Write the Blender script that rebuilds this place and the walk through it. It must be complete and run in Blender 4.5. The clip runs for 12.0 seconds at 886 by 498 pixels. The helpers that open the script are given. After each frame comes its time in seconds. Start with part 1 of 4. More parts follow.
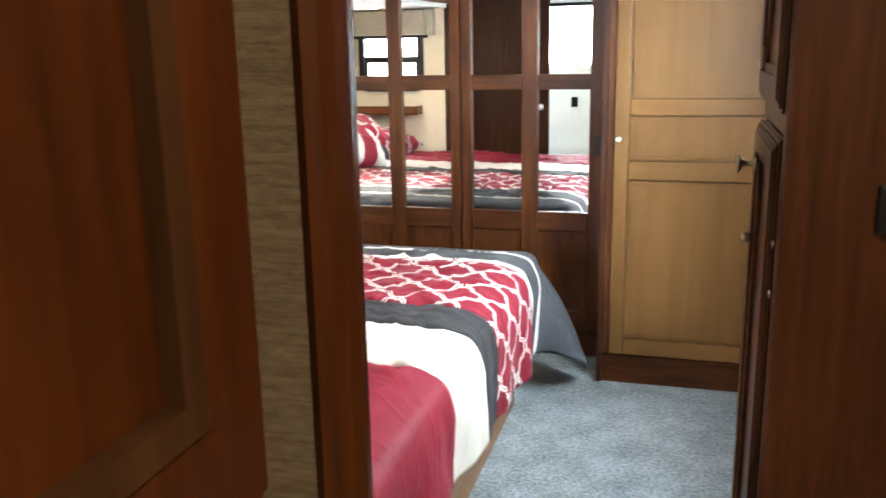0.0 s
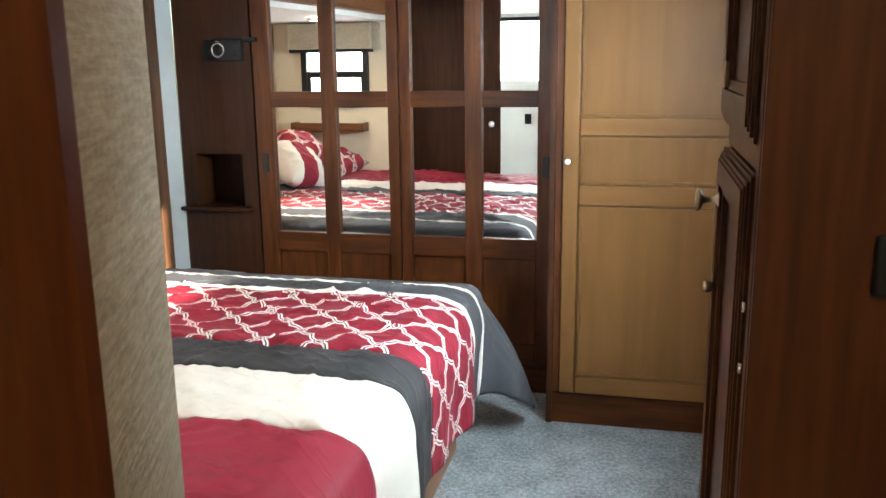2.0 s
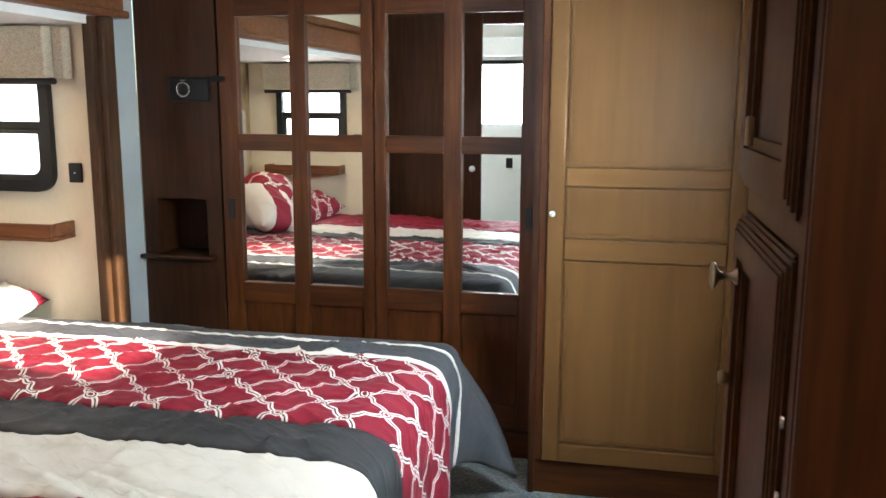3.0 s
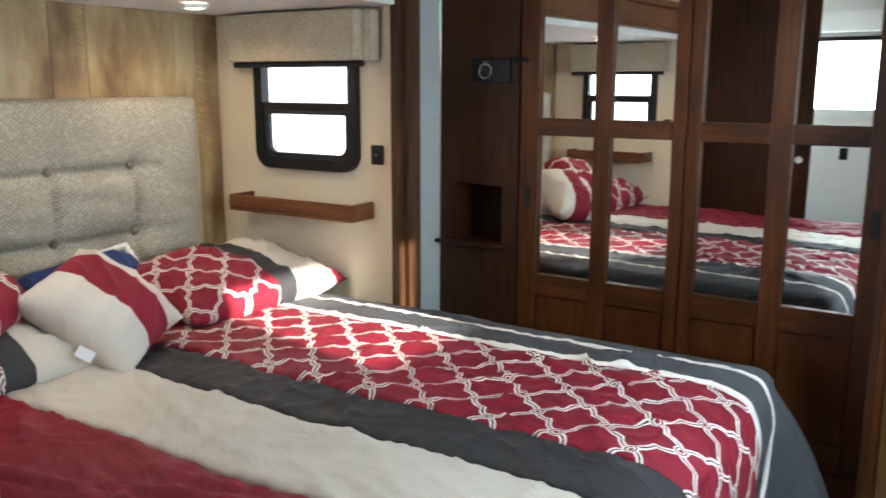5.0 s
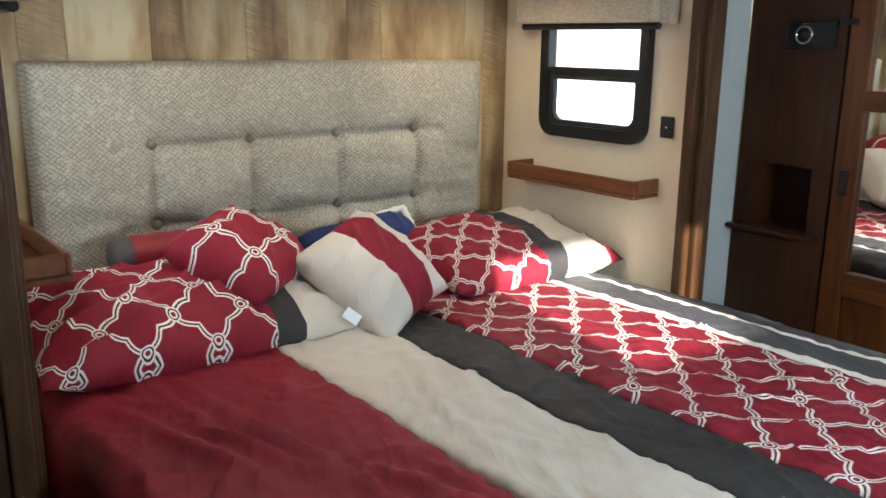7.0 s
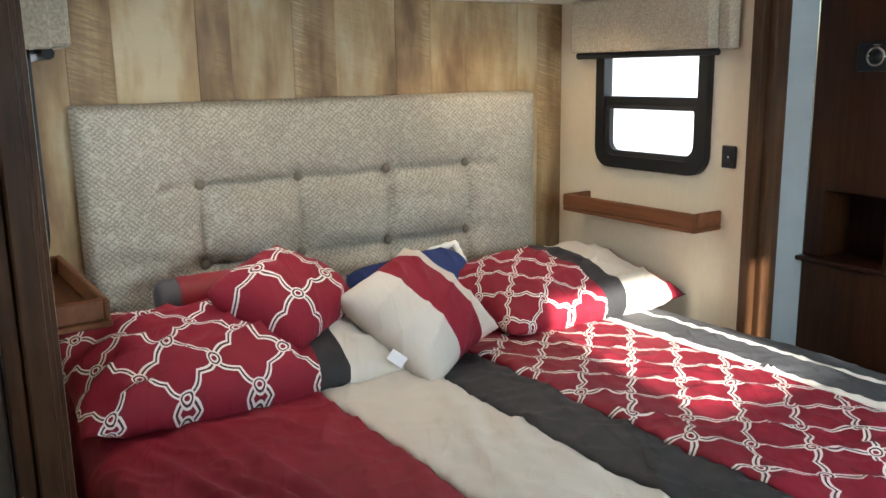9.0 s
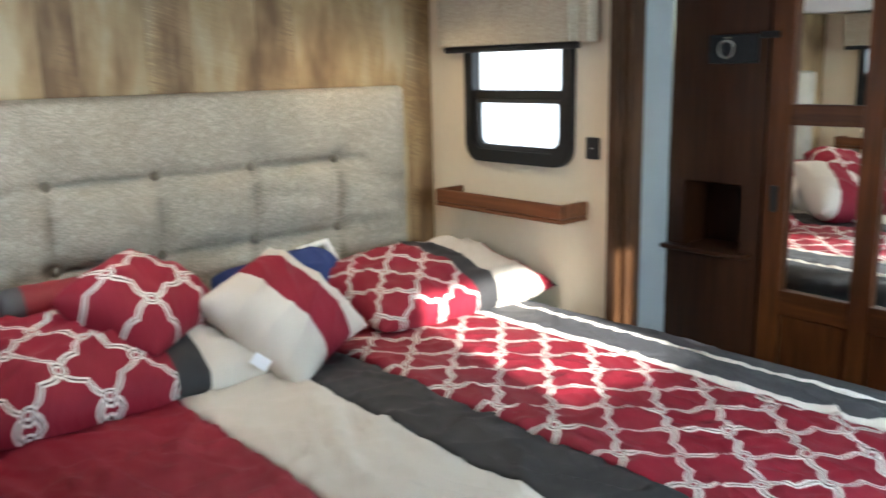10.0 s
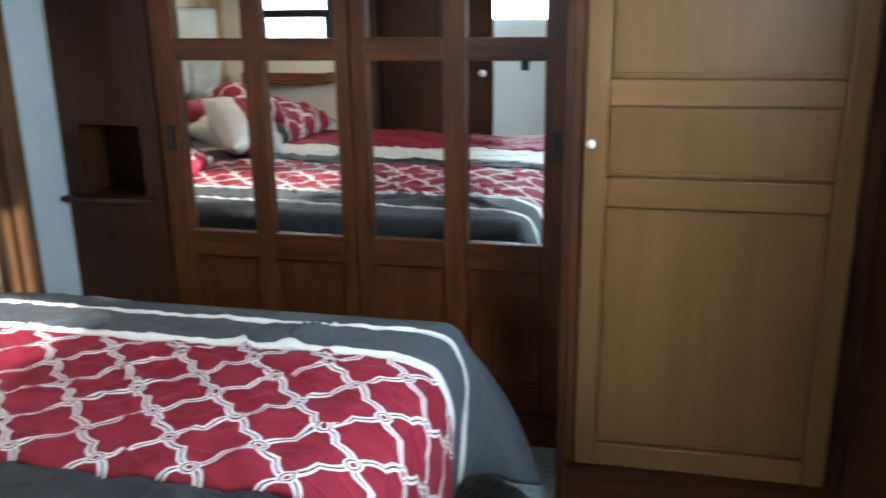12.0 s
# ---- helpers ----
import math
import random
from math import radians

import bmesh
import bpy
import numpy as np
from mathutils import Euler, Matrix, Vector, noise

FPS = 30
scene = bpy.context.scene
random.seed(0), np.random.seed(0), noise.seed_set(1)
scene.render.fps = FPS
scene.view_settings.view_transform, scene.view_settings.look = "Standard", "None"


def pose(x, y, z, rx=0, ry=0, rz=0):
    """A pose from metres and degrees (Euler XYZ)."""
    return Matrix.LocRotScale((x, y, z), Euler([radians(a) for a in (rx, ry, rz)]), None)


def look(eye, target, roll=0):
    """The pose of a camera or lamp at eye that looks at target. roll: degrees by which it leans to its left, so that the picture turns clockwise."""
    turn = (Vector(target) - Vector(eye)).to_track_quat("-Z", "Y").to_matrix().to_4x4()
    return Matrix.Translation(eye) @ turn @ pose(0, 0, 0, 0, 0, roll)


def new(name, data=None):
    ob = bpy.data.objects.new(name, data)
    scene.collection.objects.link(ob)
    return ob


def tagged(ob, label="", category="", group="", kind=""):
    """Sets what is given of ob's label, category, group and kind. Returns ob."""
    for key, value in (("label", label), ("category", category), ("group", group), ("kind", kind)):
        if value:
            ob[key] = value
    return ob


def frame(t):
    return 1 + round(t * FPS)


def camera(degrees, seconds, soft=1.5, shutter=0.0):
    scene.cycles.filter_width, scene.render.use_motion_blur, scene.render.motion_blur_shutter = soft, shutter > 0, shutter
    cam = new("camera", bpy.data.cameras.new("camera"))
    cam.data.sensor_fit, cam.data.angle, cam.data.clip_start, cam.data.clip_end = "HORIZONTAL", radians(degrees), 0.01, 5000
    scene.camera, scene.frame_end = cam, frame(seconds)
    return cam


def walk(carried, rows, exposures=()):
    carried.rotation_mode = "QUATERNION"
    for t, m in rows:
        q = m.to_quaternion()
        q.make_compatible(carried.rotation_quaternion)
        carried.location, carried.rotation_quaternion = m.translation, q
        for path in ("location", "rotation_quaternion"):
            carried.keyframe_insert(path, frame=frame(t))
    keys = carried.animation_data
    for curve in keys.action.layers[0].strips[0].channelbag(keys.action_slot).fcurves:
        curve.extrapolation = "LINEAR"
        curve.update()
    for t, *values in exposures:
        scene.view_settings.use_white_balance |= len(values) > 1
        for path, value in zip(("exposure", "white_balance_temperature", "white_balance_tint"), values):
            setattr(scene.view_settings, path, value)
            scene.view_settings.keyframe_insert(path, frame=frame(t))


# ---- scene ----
EXPO = [(0.0, 3.13, 6650, 12), (1.5, 3.05, 6700, 12), (2.1, 2.72, 6700, 12), (2.6, 2.54, 6650, 12), (4.3, 1.99, 6300, 10), (5.5, 1.92, 6300, 10), (7.5, 1.88, 6300, 10), (9.5, 1.9, 6200, 10), (10.5, 2.09, 5800, 8), (11.1, 2.09, 5700, 8), (11.6, 1.94, 5700, 8), (12.0, 2.08, 5700, 8)]
cam = camera(55.13, 12.0, soft=1.5, shutter=0.4)
# seconds, eye x y z, yaw, pitch, roll
ROWS = [
    (0, 0.0582, -0.1923, 1.3127, 15.83, -13.48, 1.07),
    (0.5, 0.0632, -0.1523, 1.3165, 12.47, -13.11, 0.58),
    (1, 0.0714, -0.0841, 1.3147, 12.67, -12.66, 0.43),
    (1.5, 0.0865, 0.0014, 1.3176, 13.17, -12.39, 0.78),
    (2, 0.0659, 0.0941, 1.3058, 13.14, -12.53, 0.70),
    (2.5, 0.0423, 0.1980, 1.3133, 11.94, -10.83, -0.08),
    (2.7, 0.0388, 0.2373, 1.3149, 11.27, -10.04, -0.18),
    (4.3, -0.0313, 0.4849, 1.3099, 23.93, -10.35, -0.49),
    (4.5, -0.0410, 0.4985, 1.3028, 26.30, -10.29, -0.56),
    (5, -0.0444, 0.5300, 1.3110, 32.31, -11.02, -0.13),
    (5.5, -0.0616, 0.5696, 1.3088, 37.68, -11.76, -0.04),
    (6, -0.0866, 0.6167, 1.3240, 41.76, -12.89, -0.42),
    (6.5, -0.1156, 0.6502, 1.3210, 47.16, -13.78, -1.02),
    (7, -0.1391, 0.6789, 1.3250, 51.77, -13.76, -0.61),
    (7.5, -0.1519, 0.7088, 1.3247, 52.98, -13.65, 0.07),
    (9.5, -0.1631, 0.8043, 1.3382, 56.78, -11.60, 1.00),
    (10, -0.1439, 0.8532, 1.3194, 49.04, -12.05, 1.25),
    (10.5, -0.1104, 0.9098, 1.3028, 38.59, -13.10, 1.27),
    (11, -0.0747, 0.9490, 1.3028, 31.23, -14.32, 1.69),
    (11.5, -0.0647, 0.9850, 1.2913, 23.54, -15.27, 1.53),
    (12, -0.0825, 1.0154, 1.2937, 12.64, -16.49, 0.83),
]
walk(cam, [(t, pose(x, y, z, 90 + pitch, roll, yaw)) for t, x, y, z, yaw, pitch, roll in ROWS],
     exposures=EXPO)

# ---- light ----
SUN_ELEV, SUN_ROT = radians(16.9), radians(101.9)
world = bpy.data.worlds.new("world")
scene.world = world
world.use_nodes = True
wn = world.node_tree
sky = wn.nodes.new("ShaderNodeTexSky")
sky.sky_type = 'NISHITA'
sky.sun_disc = False
sky.sun_elevation = SUN_ELEV
sky.sun_rotation = SUN_ROT
sky.dust_density = 2.0
wn.links.new(sky.outputs[0], wn.nodes["Background"].inputs[0])
wn.nodes["Background"].inputs[1].default_value = 0.06

sun = new("sun", bpy.data.lights.new("sun", 'SUN'))
sun.data.energy = 5.0
sun.data.angle = radians(1.0)
sun.data.color = (1.0, 0.93, 0.82)
SUN_FROM = Vector((1.0, -0.21, 0.31))
sun.matrix_world = look(SUN_FROM * 10, (0, 0, 0))


def area(name, at, to, w, h, power, colour):
    lamp = new(name, bpy.data.lights.new(name, 'AREA'))
    lamp.data.shape = 'RECTANGLE'
    lamp.data.size, lamp.data.size_y = w, h
    lamp.data.energy, lamp.data.color = power, colour
    lamp.matrix_world = look(at, to)
    return lamp


DAY = (0.86, 0.94, 1.0)
WARM = (1.0, 0.79, 0.54)
area("daylight_far_window", (-2.13, 3.0, 1.21), (-2.13, 2.0, 1.21), 0.56, 0.50, 0.55, DAY)
area("daylight_near_window", (-2.13, 0.92, 1.21), (-2.13, 2.0, 1.21), 0.56, 0.50, 1.5, DAY)
area("daylight_side_window", (0.52, 2.15, 1.285), (-1.0, 2.1, 0.7), 0.66, 0.33, 7.0, (0.74, 0.90, 1.0))
area("daylight_bathroom_window", (-1.36, -1.19, 1.38), (-1.36, 1.0, 1.38), 0.85, 0.66, 6.5, DAY)


def bulb(name, at, power, colour, spread, soft=0.03):
    lamp = new(name, bpy.data.lights.new(name, 'SPOT'))
    lamp.data.energy, lamp.data.color = power, colour
    lamp.data.spot_size, lamp.data.spot_blend = radians(spread), 0.6
    lamp.data.shadow_soft_size = soft
    lamp.matrix_world = look(at, (at[0], at[1], 0))
    return lamp


PUCKS = [(-2.24, 2.50, 1.56), (-1.98, 1.62, 1.56)]
for px, py, pz in PUCKS:
    bulb("puck_bulb", (px, py, pz - 0.022), 2.4, WARM, 165)
# unseen ceiling pucks, added as warm fill for the hall and passage
ADDED_PUCKS = [(0.50, 0.30, 2.02), (0.50, -0.50, 2.02), (-0.35, 2.35, 2.02)]
for (px, py, pz), watts in zip(ADDED_PUCKS, (2.0, 5.0, 0.06)):
    bulb("hall_bulb", (px, py, pz - 0.022), watts, WARM, 165, 0.14)


# ---- materials ----
def material(name, rough=0.6, metal=0.0, spec=0.5):
    m = bpy.data.materials.new(name)
    m.use_nodes = True
    b = m.node_tree.nodes["Principled BSDF"]
    b.inputs["Roughness"].default_value = rough
    b.inputs["Metallic"].default_value = metal
    b.inputs["Specular IOR Level"].default_value = spec
    return m, m.node_tree, b


def noise_tex(nt, coord, scale, detail=4.0, stretch=(1, 1, 1), rough=0.55):
    mp = nt.nodes.new("ShaderNodeMapping")
    mp.inputs["Scale"].default_value = stretch
    nt.links.new(coord, mp.inputs["Vector"])
    n = nt.nodes.new("ShaderNodeTexNoise")
    n.inputs["Scale"].default_value = scale
    n.inputs["Detail"].default_value = detail
    n.inputs["Roughness"].default_value = rough
    nt.links.new(mp.outputs[0], n.inputs["Vector"])
    return n.outputs["Fac"]


def ramp(nt, fac, stops):
    r = nt.nodes.new("ShaderNodeValToRGB")
    e = r.color_ramp.elements
    while len(e) < len(stops):
        e.new(0.5)
    for el, (p, c) in zip(e, stops):
        el.position, el.color = p, (*c, 1)
    nt.links.new(fac, r.inputs[0])
    return r.outputs[0]


def math_node(nt, op, a, b=None):
    n = nt.nodes.new("ShaderNodeMath")
    n.operation = op
    for i, v in enumerate((a, b)):
        if v is None:
            continue
        if isinstance(v, (int, float)):
            n.inputs[i].default_value = v
        else:
            nt.links.new(v, n.inputs[i])
    return n.outputs[0]


def mix_col(nt, fac, a, b, blend='MIX'):
    n = nt.nodes.new("ShaderNodeMix")
    n.data_type = 'RGBA'
    n.blend_type = blend
    for sock, v in ((n.inputs[0], fac), (n.inputs[6], a), (n.inputs[7], b)):
        if isinstance(v, (int, float)):
            sock.default_value = v
        elif isinstance(v, tuple):
            sock.default_value = (*v, 1)
        else:
            nt.links.new(v, sock)
    return n.outputs[2]


def bump(nt, b, height, strength, dist=0.002):
    n = nt.nodes.new("ShaderNodeBump")
    n.inputs["Strength"].default_value = strength
    n.inputs["Distance"].default_value = dist
    nt.links.new(height, n.inputs["Height"])
    nt.links.new(n.outputs[0], b.inputs["Normal"])


def obj_coord(nt):
    return nt.nodes.new("ShaderNodeTexCoord").outputs["Object"]


def wood(name, dark, mid, light, rough=0.35, along="z", grain=1.0, rand=0.12, fine_mix=0.22, spread=0.16):
    m, nt, b = material(name, rough, 0.0, 0.24)
    c = obj_coord(nt)
    stretch = {"z": (9, 9, 0.7), "x": (0.7, 9, 9), "y": (9, 0.7, 9)}[along]
    g = noise_tex(nt, c, 5.0 * grain, 6, stretch, 0.6)
    fine = noise_tex(nt, c, 40.0 * grain, 3, stretch, 0.6)
    blot = noise_tex(nt, c, 2.2, 2)
    mixed = math_node(nt, 'ADD', math_node(nt, 'MULTIPLY', g, 0.62), math_node(nt, 'MULTIPLY', blot, 0.38))
    col = ramp(nt, mixed, [(0.5 - spread, dark), (0.5, mid), (0.5 + spread, light)])
    col = mix_col(nt, math_node(nt, 'MULTIPLY', fine, fine_mix), col, dark)
    info = nt.nodes.new("ShaderNodeObjectInfo")
    var = math_node(nt, 'ADD', 1.0 - rand / 2, math_node(nt, 'MULTIPLY', info.outputs["Random"], rand))
    hsv = nt.nodes.new("ShaderNodeHueSaturation")
    nt.links.new(var, hsv.inputs["Value"])
    nt.links.new(col, hsv.inputs["Color"])
    nt.links.new(hsv.outputs[0], b.inputs["Base Color"])
    nt.links.new(math_node(nt, 'ADD', rough - 0.06, math_node(nt, 'MULTIPLY', fine, 0.16)), b.inputs["Roughness"])
    bump(nt, b, fine, 0.12, 0.001)
    return m


CHERRY = wood("cherry_wood", (0.036, 0.0092, 0.0022), (0.078, 0.0215, 0.0048), (0.130, 0.0390, 0.0085), 0.36)
CHERRY_X = wood("cherry_wood_rail", (0.036, 0.0092, 0.0022), (0.078, 0.0215, 0.0048), (0.130, 0.0390, 0.0085), 0.36, "x")
CHERRY_MID = wood("red_cherry_wood", (0.046, 0.0135, 0.0045), (0.084, 0.026, 0.0082), (0.125, 0.041, 0.0125), 0.36)
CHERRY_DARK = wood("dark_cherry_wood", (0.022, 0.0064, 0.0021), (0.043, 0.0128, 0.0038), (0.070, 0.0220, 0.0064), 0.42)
TRIM = wood("chestnut_trim", (0.032, 0.014, 0.006), (0.065, 0.029, 0.0115), (0.105, 0.049, 0.019), 0.4)
TRIM_X = wood("chestnut_shelf", (0.10, 0.036, 0.014), (0.155, 0.058, 0.022), (0.20, 0.080, 0.032), 0.42, "x")
MAPLE = wood("maple_wood", (0.116, 0.052, 0.0145), (0.162, 0.075, 0.0215), (0.208, 0.100, 0.031), 0.42, "z", 0.4, fine_mix=0.10, spread=0.22)
MAPLE_X = wood("maple_rail", (0.116, 0.052, 0.0145), (0.162, 0.075, 0.0215), (0.208, 0.100, 0.031), 0.42, "x", 0.4, fine_mix=0.10, spread=0.22)
# darker maple brown that paints the shade in the door's grooves
GROOVE_SHADE = wood("groove_shade_brown", (0.085, 0.042, 0.015), (0.115, 0.056, 0.02), (0.14, 0.07, 0.026), 0.45)
BASEWOOD = wood("bed_base_wood", (0.20, 0.105, 0.055), (0.28, 0.15, 0.08), (0.34, 0.19, 0.10), 0.5, "y")


def plain(name, col, rough=0.6, metal=0.0, vary=0.12, scale=30.0, bumpy=0.1, stretch=(1, 1, 1)):
    m, nt, b = material(name, rough, metal)
    c = obj_coord(nt)
    n = noise_tex(nt, c, scale, 4, stretch)
    big = noise_tex(nt, c, 2.5, 3)
    lo = tuple(v * (1 - vary) for v in col)
    hi = tuple(min(1, v * (1 + vary)) for v in col)
    k = math_node(nt, 'ADD', math_node(nt, 'MULTIPLY', n, 0.5), math_node(nt, 'MULTIPLY', big, 0.5))
    nt.links.new(ramp(nt, k, [(0.3, lo), (0.7, hi)]), b.inputs["Base Color"])
    if bumpy:
        bump(nt, b, n, bumpy, 0.002)
    return m


CREAM = plain("cream_wallpaper", (0.66, 0.57, 0.42), 0.7, vary=0.05, scale=120, bumpy=0.15, stretch=(1, 1, 0.3))
WHITE = plain("white_panel", (0.78, 0.78, 0.75), 0.55, vary=0.03, scale=60)
CEIL = plain("ceiling_vinyl", (0.72, 0.70, 0.66), 0.7, vary=0.03, scale=90)
GLOSSWHITE = plain("gloss_white_panel", (0.80, 0.79, 0.74), 0.18, vary=0.02, scale=20, bumpy=0)
PALEGREY = plain("pale_grey_panel", (0.42, 0.455, 0.455), 0.6, vary=0.03, scale=60)
BLACK = plain("black_plastic", (0.0025, 0.003, 0.004), 0.42, vary=0.2, scale=80, bumpy=0.05)
RUBBER = plain("black_rubber", (0.012, 0.012, 0.012), 0.7, vary=0.2, scale=80)
BUTTONFAB = plain("button_tweed", (0.17, 0.15, 0.115), 0.8, vary=0.25, scale=300, bumpy=0.3)
BRONZE = plain("antique_bronze", (0.34, 0.25, 0.16), 0.3, 1.0, 0.2, 60, 0.03)
NICKEL = plain("brushed_nickel", (0.62, 0.58, 0.52), 0.25, 1.0, 0.1, 80, 0.03)
PORCELAIN = plain("white_porcelain", (0.82, 0.82, 0.80), 0.12, vary=0.02, bumpy=0)
PUCKRIM = plain("white_puck_rim", (0.78, 0.77, 0.74), 0.4, vary=0.02, bumpy=0)
GREYFAB = plain("charcoal_sateen", (0.075, 0.073, 0.075), 0.55, vary=0.12, scale=400, bumpy=0.15)
REDFAB = plain("crimson_sateen", (0.24, 0.016, 0.026), 0.55, vary=0.12, scale=300, bumpy=0.15)
BLUEFAB = plain("navy_fabric", (0.012, 0.030, 0.13), 0.8, vary=0.2, scale=200, bumpy=0.3)
TASSEL = plain("white_cord", (0.74, 0.72, 0.68), 0.8, vary=0.08, scale=400, bumpy=0.6)
LABEL = plain("white_satin_label", (0.70, 0.72, 0.76), 0.5, vary=0.04)
MATTRESS = plain("white_mattress", (0.6, 0.58, 0.55), 0.8, vary=0.06, scale=200)


def mirror_mat():
    m, nt, b = material("mirror_glass", 0.0, 1.0)
    b.inputs["Base Color"].default_value = (0.90, 0.92, 0.91, 1)
    return m


def glass_mat():
    m, nt, b = material("window_glass", 0.02)
    b.inputs["Base Color"].default_value = (1, 1, 1, 1)
    b.inputs["Transmission Weight"].default_value = 1.0
    b.inputs["IOR"].default_value = 1.02
    return m


def glow_mat(name, col, power):
    m, nt, b = material(name, 0.5)
    b.inputs["Base Color"].default_value = (0.9, 0.88, 0.8, 1)
    b.inputs["Emission Color"].default_value = (*col, 1)
    b.inputs["Emission Strength"].default_value = power
    return m


MIRROR, GLASS = mirror_mat(), glass_mat()
LENS = glow_mat("lit_puck_lens", (1.0, 0.86, 0.62), 5.0)


def woven(name, dark, light, scale, stretch, rough=0.85, cross=None):
    m, nt, b = material(name, rough)
    c = obj_coord(nt)
    w1 = noise_tex(nt, c, scale, 2, stretch)
    w2 = noise_tex(nt, c, scale * 1.3, 2, cross or tuple(reversed(stretch)))
    big = noise_tex(nt, c, 6.0, 3)
    k = math_node(nt, 'ADD', math_node(nt, 'MULTIPLY', w1, 0.45), math_node(nt, 'ADD', math_node(nt, 'MULTIPLY', w2, 0.35), math_node(nt, 'MULTIPLY', big, 0.2)))
    nt.links.new(ramp(nt, k, [(0.38, dark), (0.62, light)]), b.inputs["Base Color"])
    bump(nt, b, k, 0.5, 0.003)
    return m



def tweed_mat():
    """Dark threads crossing on the slant over a pale flecked ground."""
    m, nt, b = material("grey_tweed", 0.85)
    c = obj_coord(nt)
    bend = noise_tex(nt, c, 45, 2)
    lines = []
    for lean in (40, -40):
        spin = nt.nodes.new("ShaderNodeMapping")
        spin.inputs["Rotation"].default_value = (radians(lean), 0, 0)
        nt.links.new(c, spin.inputs["Vector"])
        xyz = nt.nodes.new("ShaderNodeSeparateXYZ")
        nt.links.new(spin.outputs[0], xyz.inputs[0])
        phase_at = math_node(nt, 'ADD', math_node(nt, 'MULTIPLY', xyz.outputs[2], 2 * math.pi / 0.0105), math_node(nt, 'MULTIPLY', bend, 5.0))
        worn = noise_tex(nt, spin.outputs[0], 90, 2, (0.7, 0.5, 1.0))
        lines.append(math_node(nt, 'MULTIPLY', math_node(nt, 'POWER', math_node(nt, 'ABSOLUTE', math_node(nt, 'SINE', math_node(nt, 'MULTIPLY', phase_at, 0.5))), 7.0), math_node(nt, 'GREATER_THAN', worn, 0.46)))
    fleck = noise_tex(nt, c, 380, 2, (1, 1, 1), 0.6)
    big = noise_tex(nt, c, 5.0, 3)
    ground = ramp(nt, math_node(nt, 'ADD', math_node(nt, 'MULTIPLY', fleck, 0.8), math_node(nt, 'MULTIPLY', big, 0.2)), [(0.36, (0.215, 0.195, 0.152)), (0.64, (0.52, 0.475, 0.39))])
    thread = math_node(nt, 'MULTIPLY', math_node(nt, 'MAXIMUM', *lines), 0.62)
    nt.links.new(mix_col(nt, thread, ground, (0.12, 0.108, 0.085)), b.inputs["Base Color"])
    bump(nt, b, math_node(nt, 'SUBTRACT', fleck, thread), 0.35, 0.003)
    return m


TWEED = tweed_mat()
LINEN = woven("oatmeal_linen", (0.22, 0.175, 0.108), (0.38, 0.315, 0.21), 150, (0.14, 0.14, 1.5), cross=(0.5, 0.5, 1.1))
VALANCE = woven("taupe_tweed", (0.30, 0.25, 0.18), (0.50, 0.43, 0.32), 160, (1, 1, 1))


def carpet_mat():
    m, nt, b = material("grey_carpet", 0.95)
    c = obj_coord(nt)
    f = noise_tex(nt, c, 190, 2, rough=0.7)
    g = noise_tex(nt, c, 75, 2, rough=0.6)
    h = noise_tex(nt, c, 8, 3)
    k = math_node(nt, 'ADD', math_node(nt, 'MULTIPLY', f, 0.38), math_node(nt, 'ADD', math_node(nt, 'MULTIPLY', g, 0.38), math_node(nt, 'MULTIPLY', h, 0.24)))
    nt.links.new(ramp(nt, k, [(0.38, (0.16, 0.188, 0.198)), (0.5, (0.345, 0.395, 0.405)), (0.62, (0.58, 0.645, 0.655))]), b.inputs["Base Color"])
    bump(nt, b, math_node(nt, 'ADD', f, g), 1.0, 0.010)
    return m


CARPET = carpet_mat()


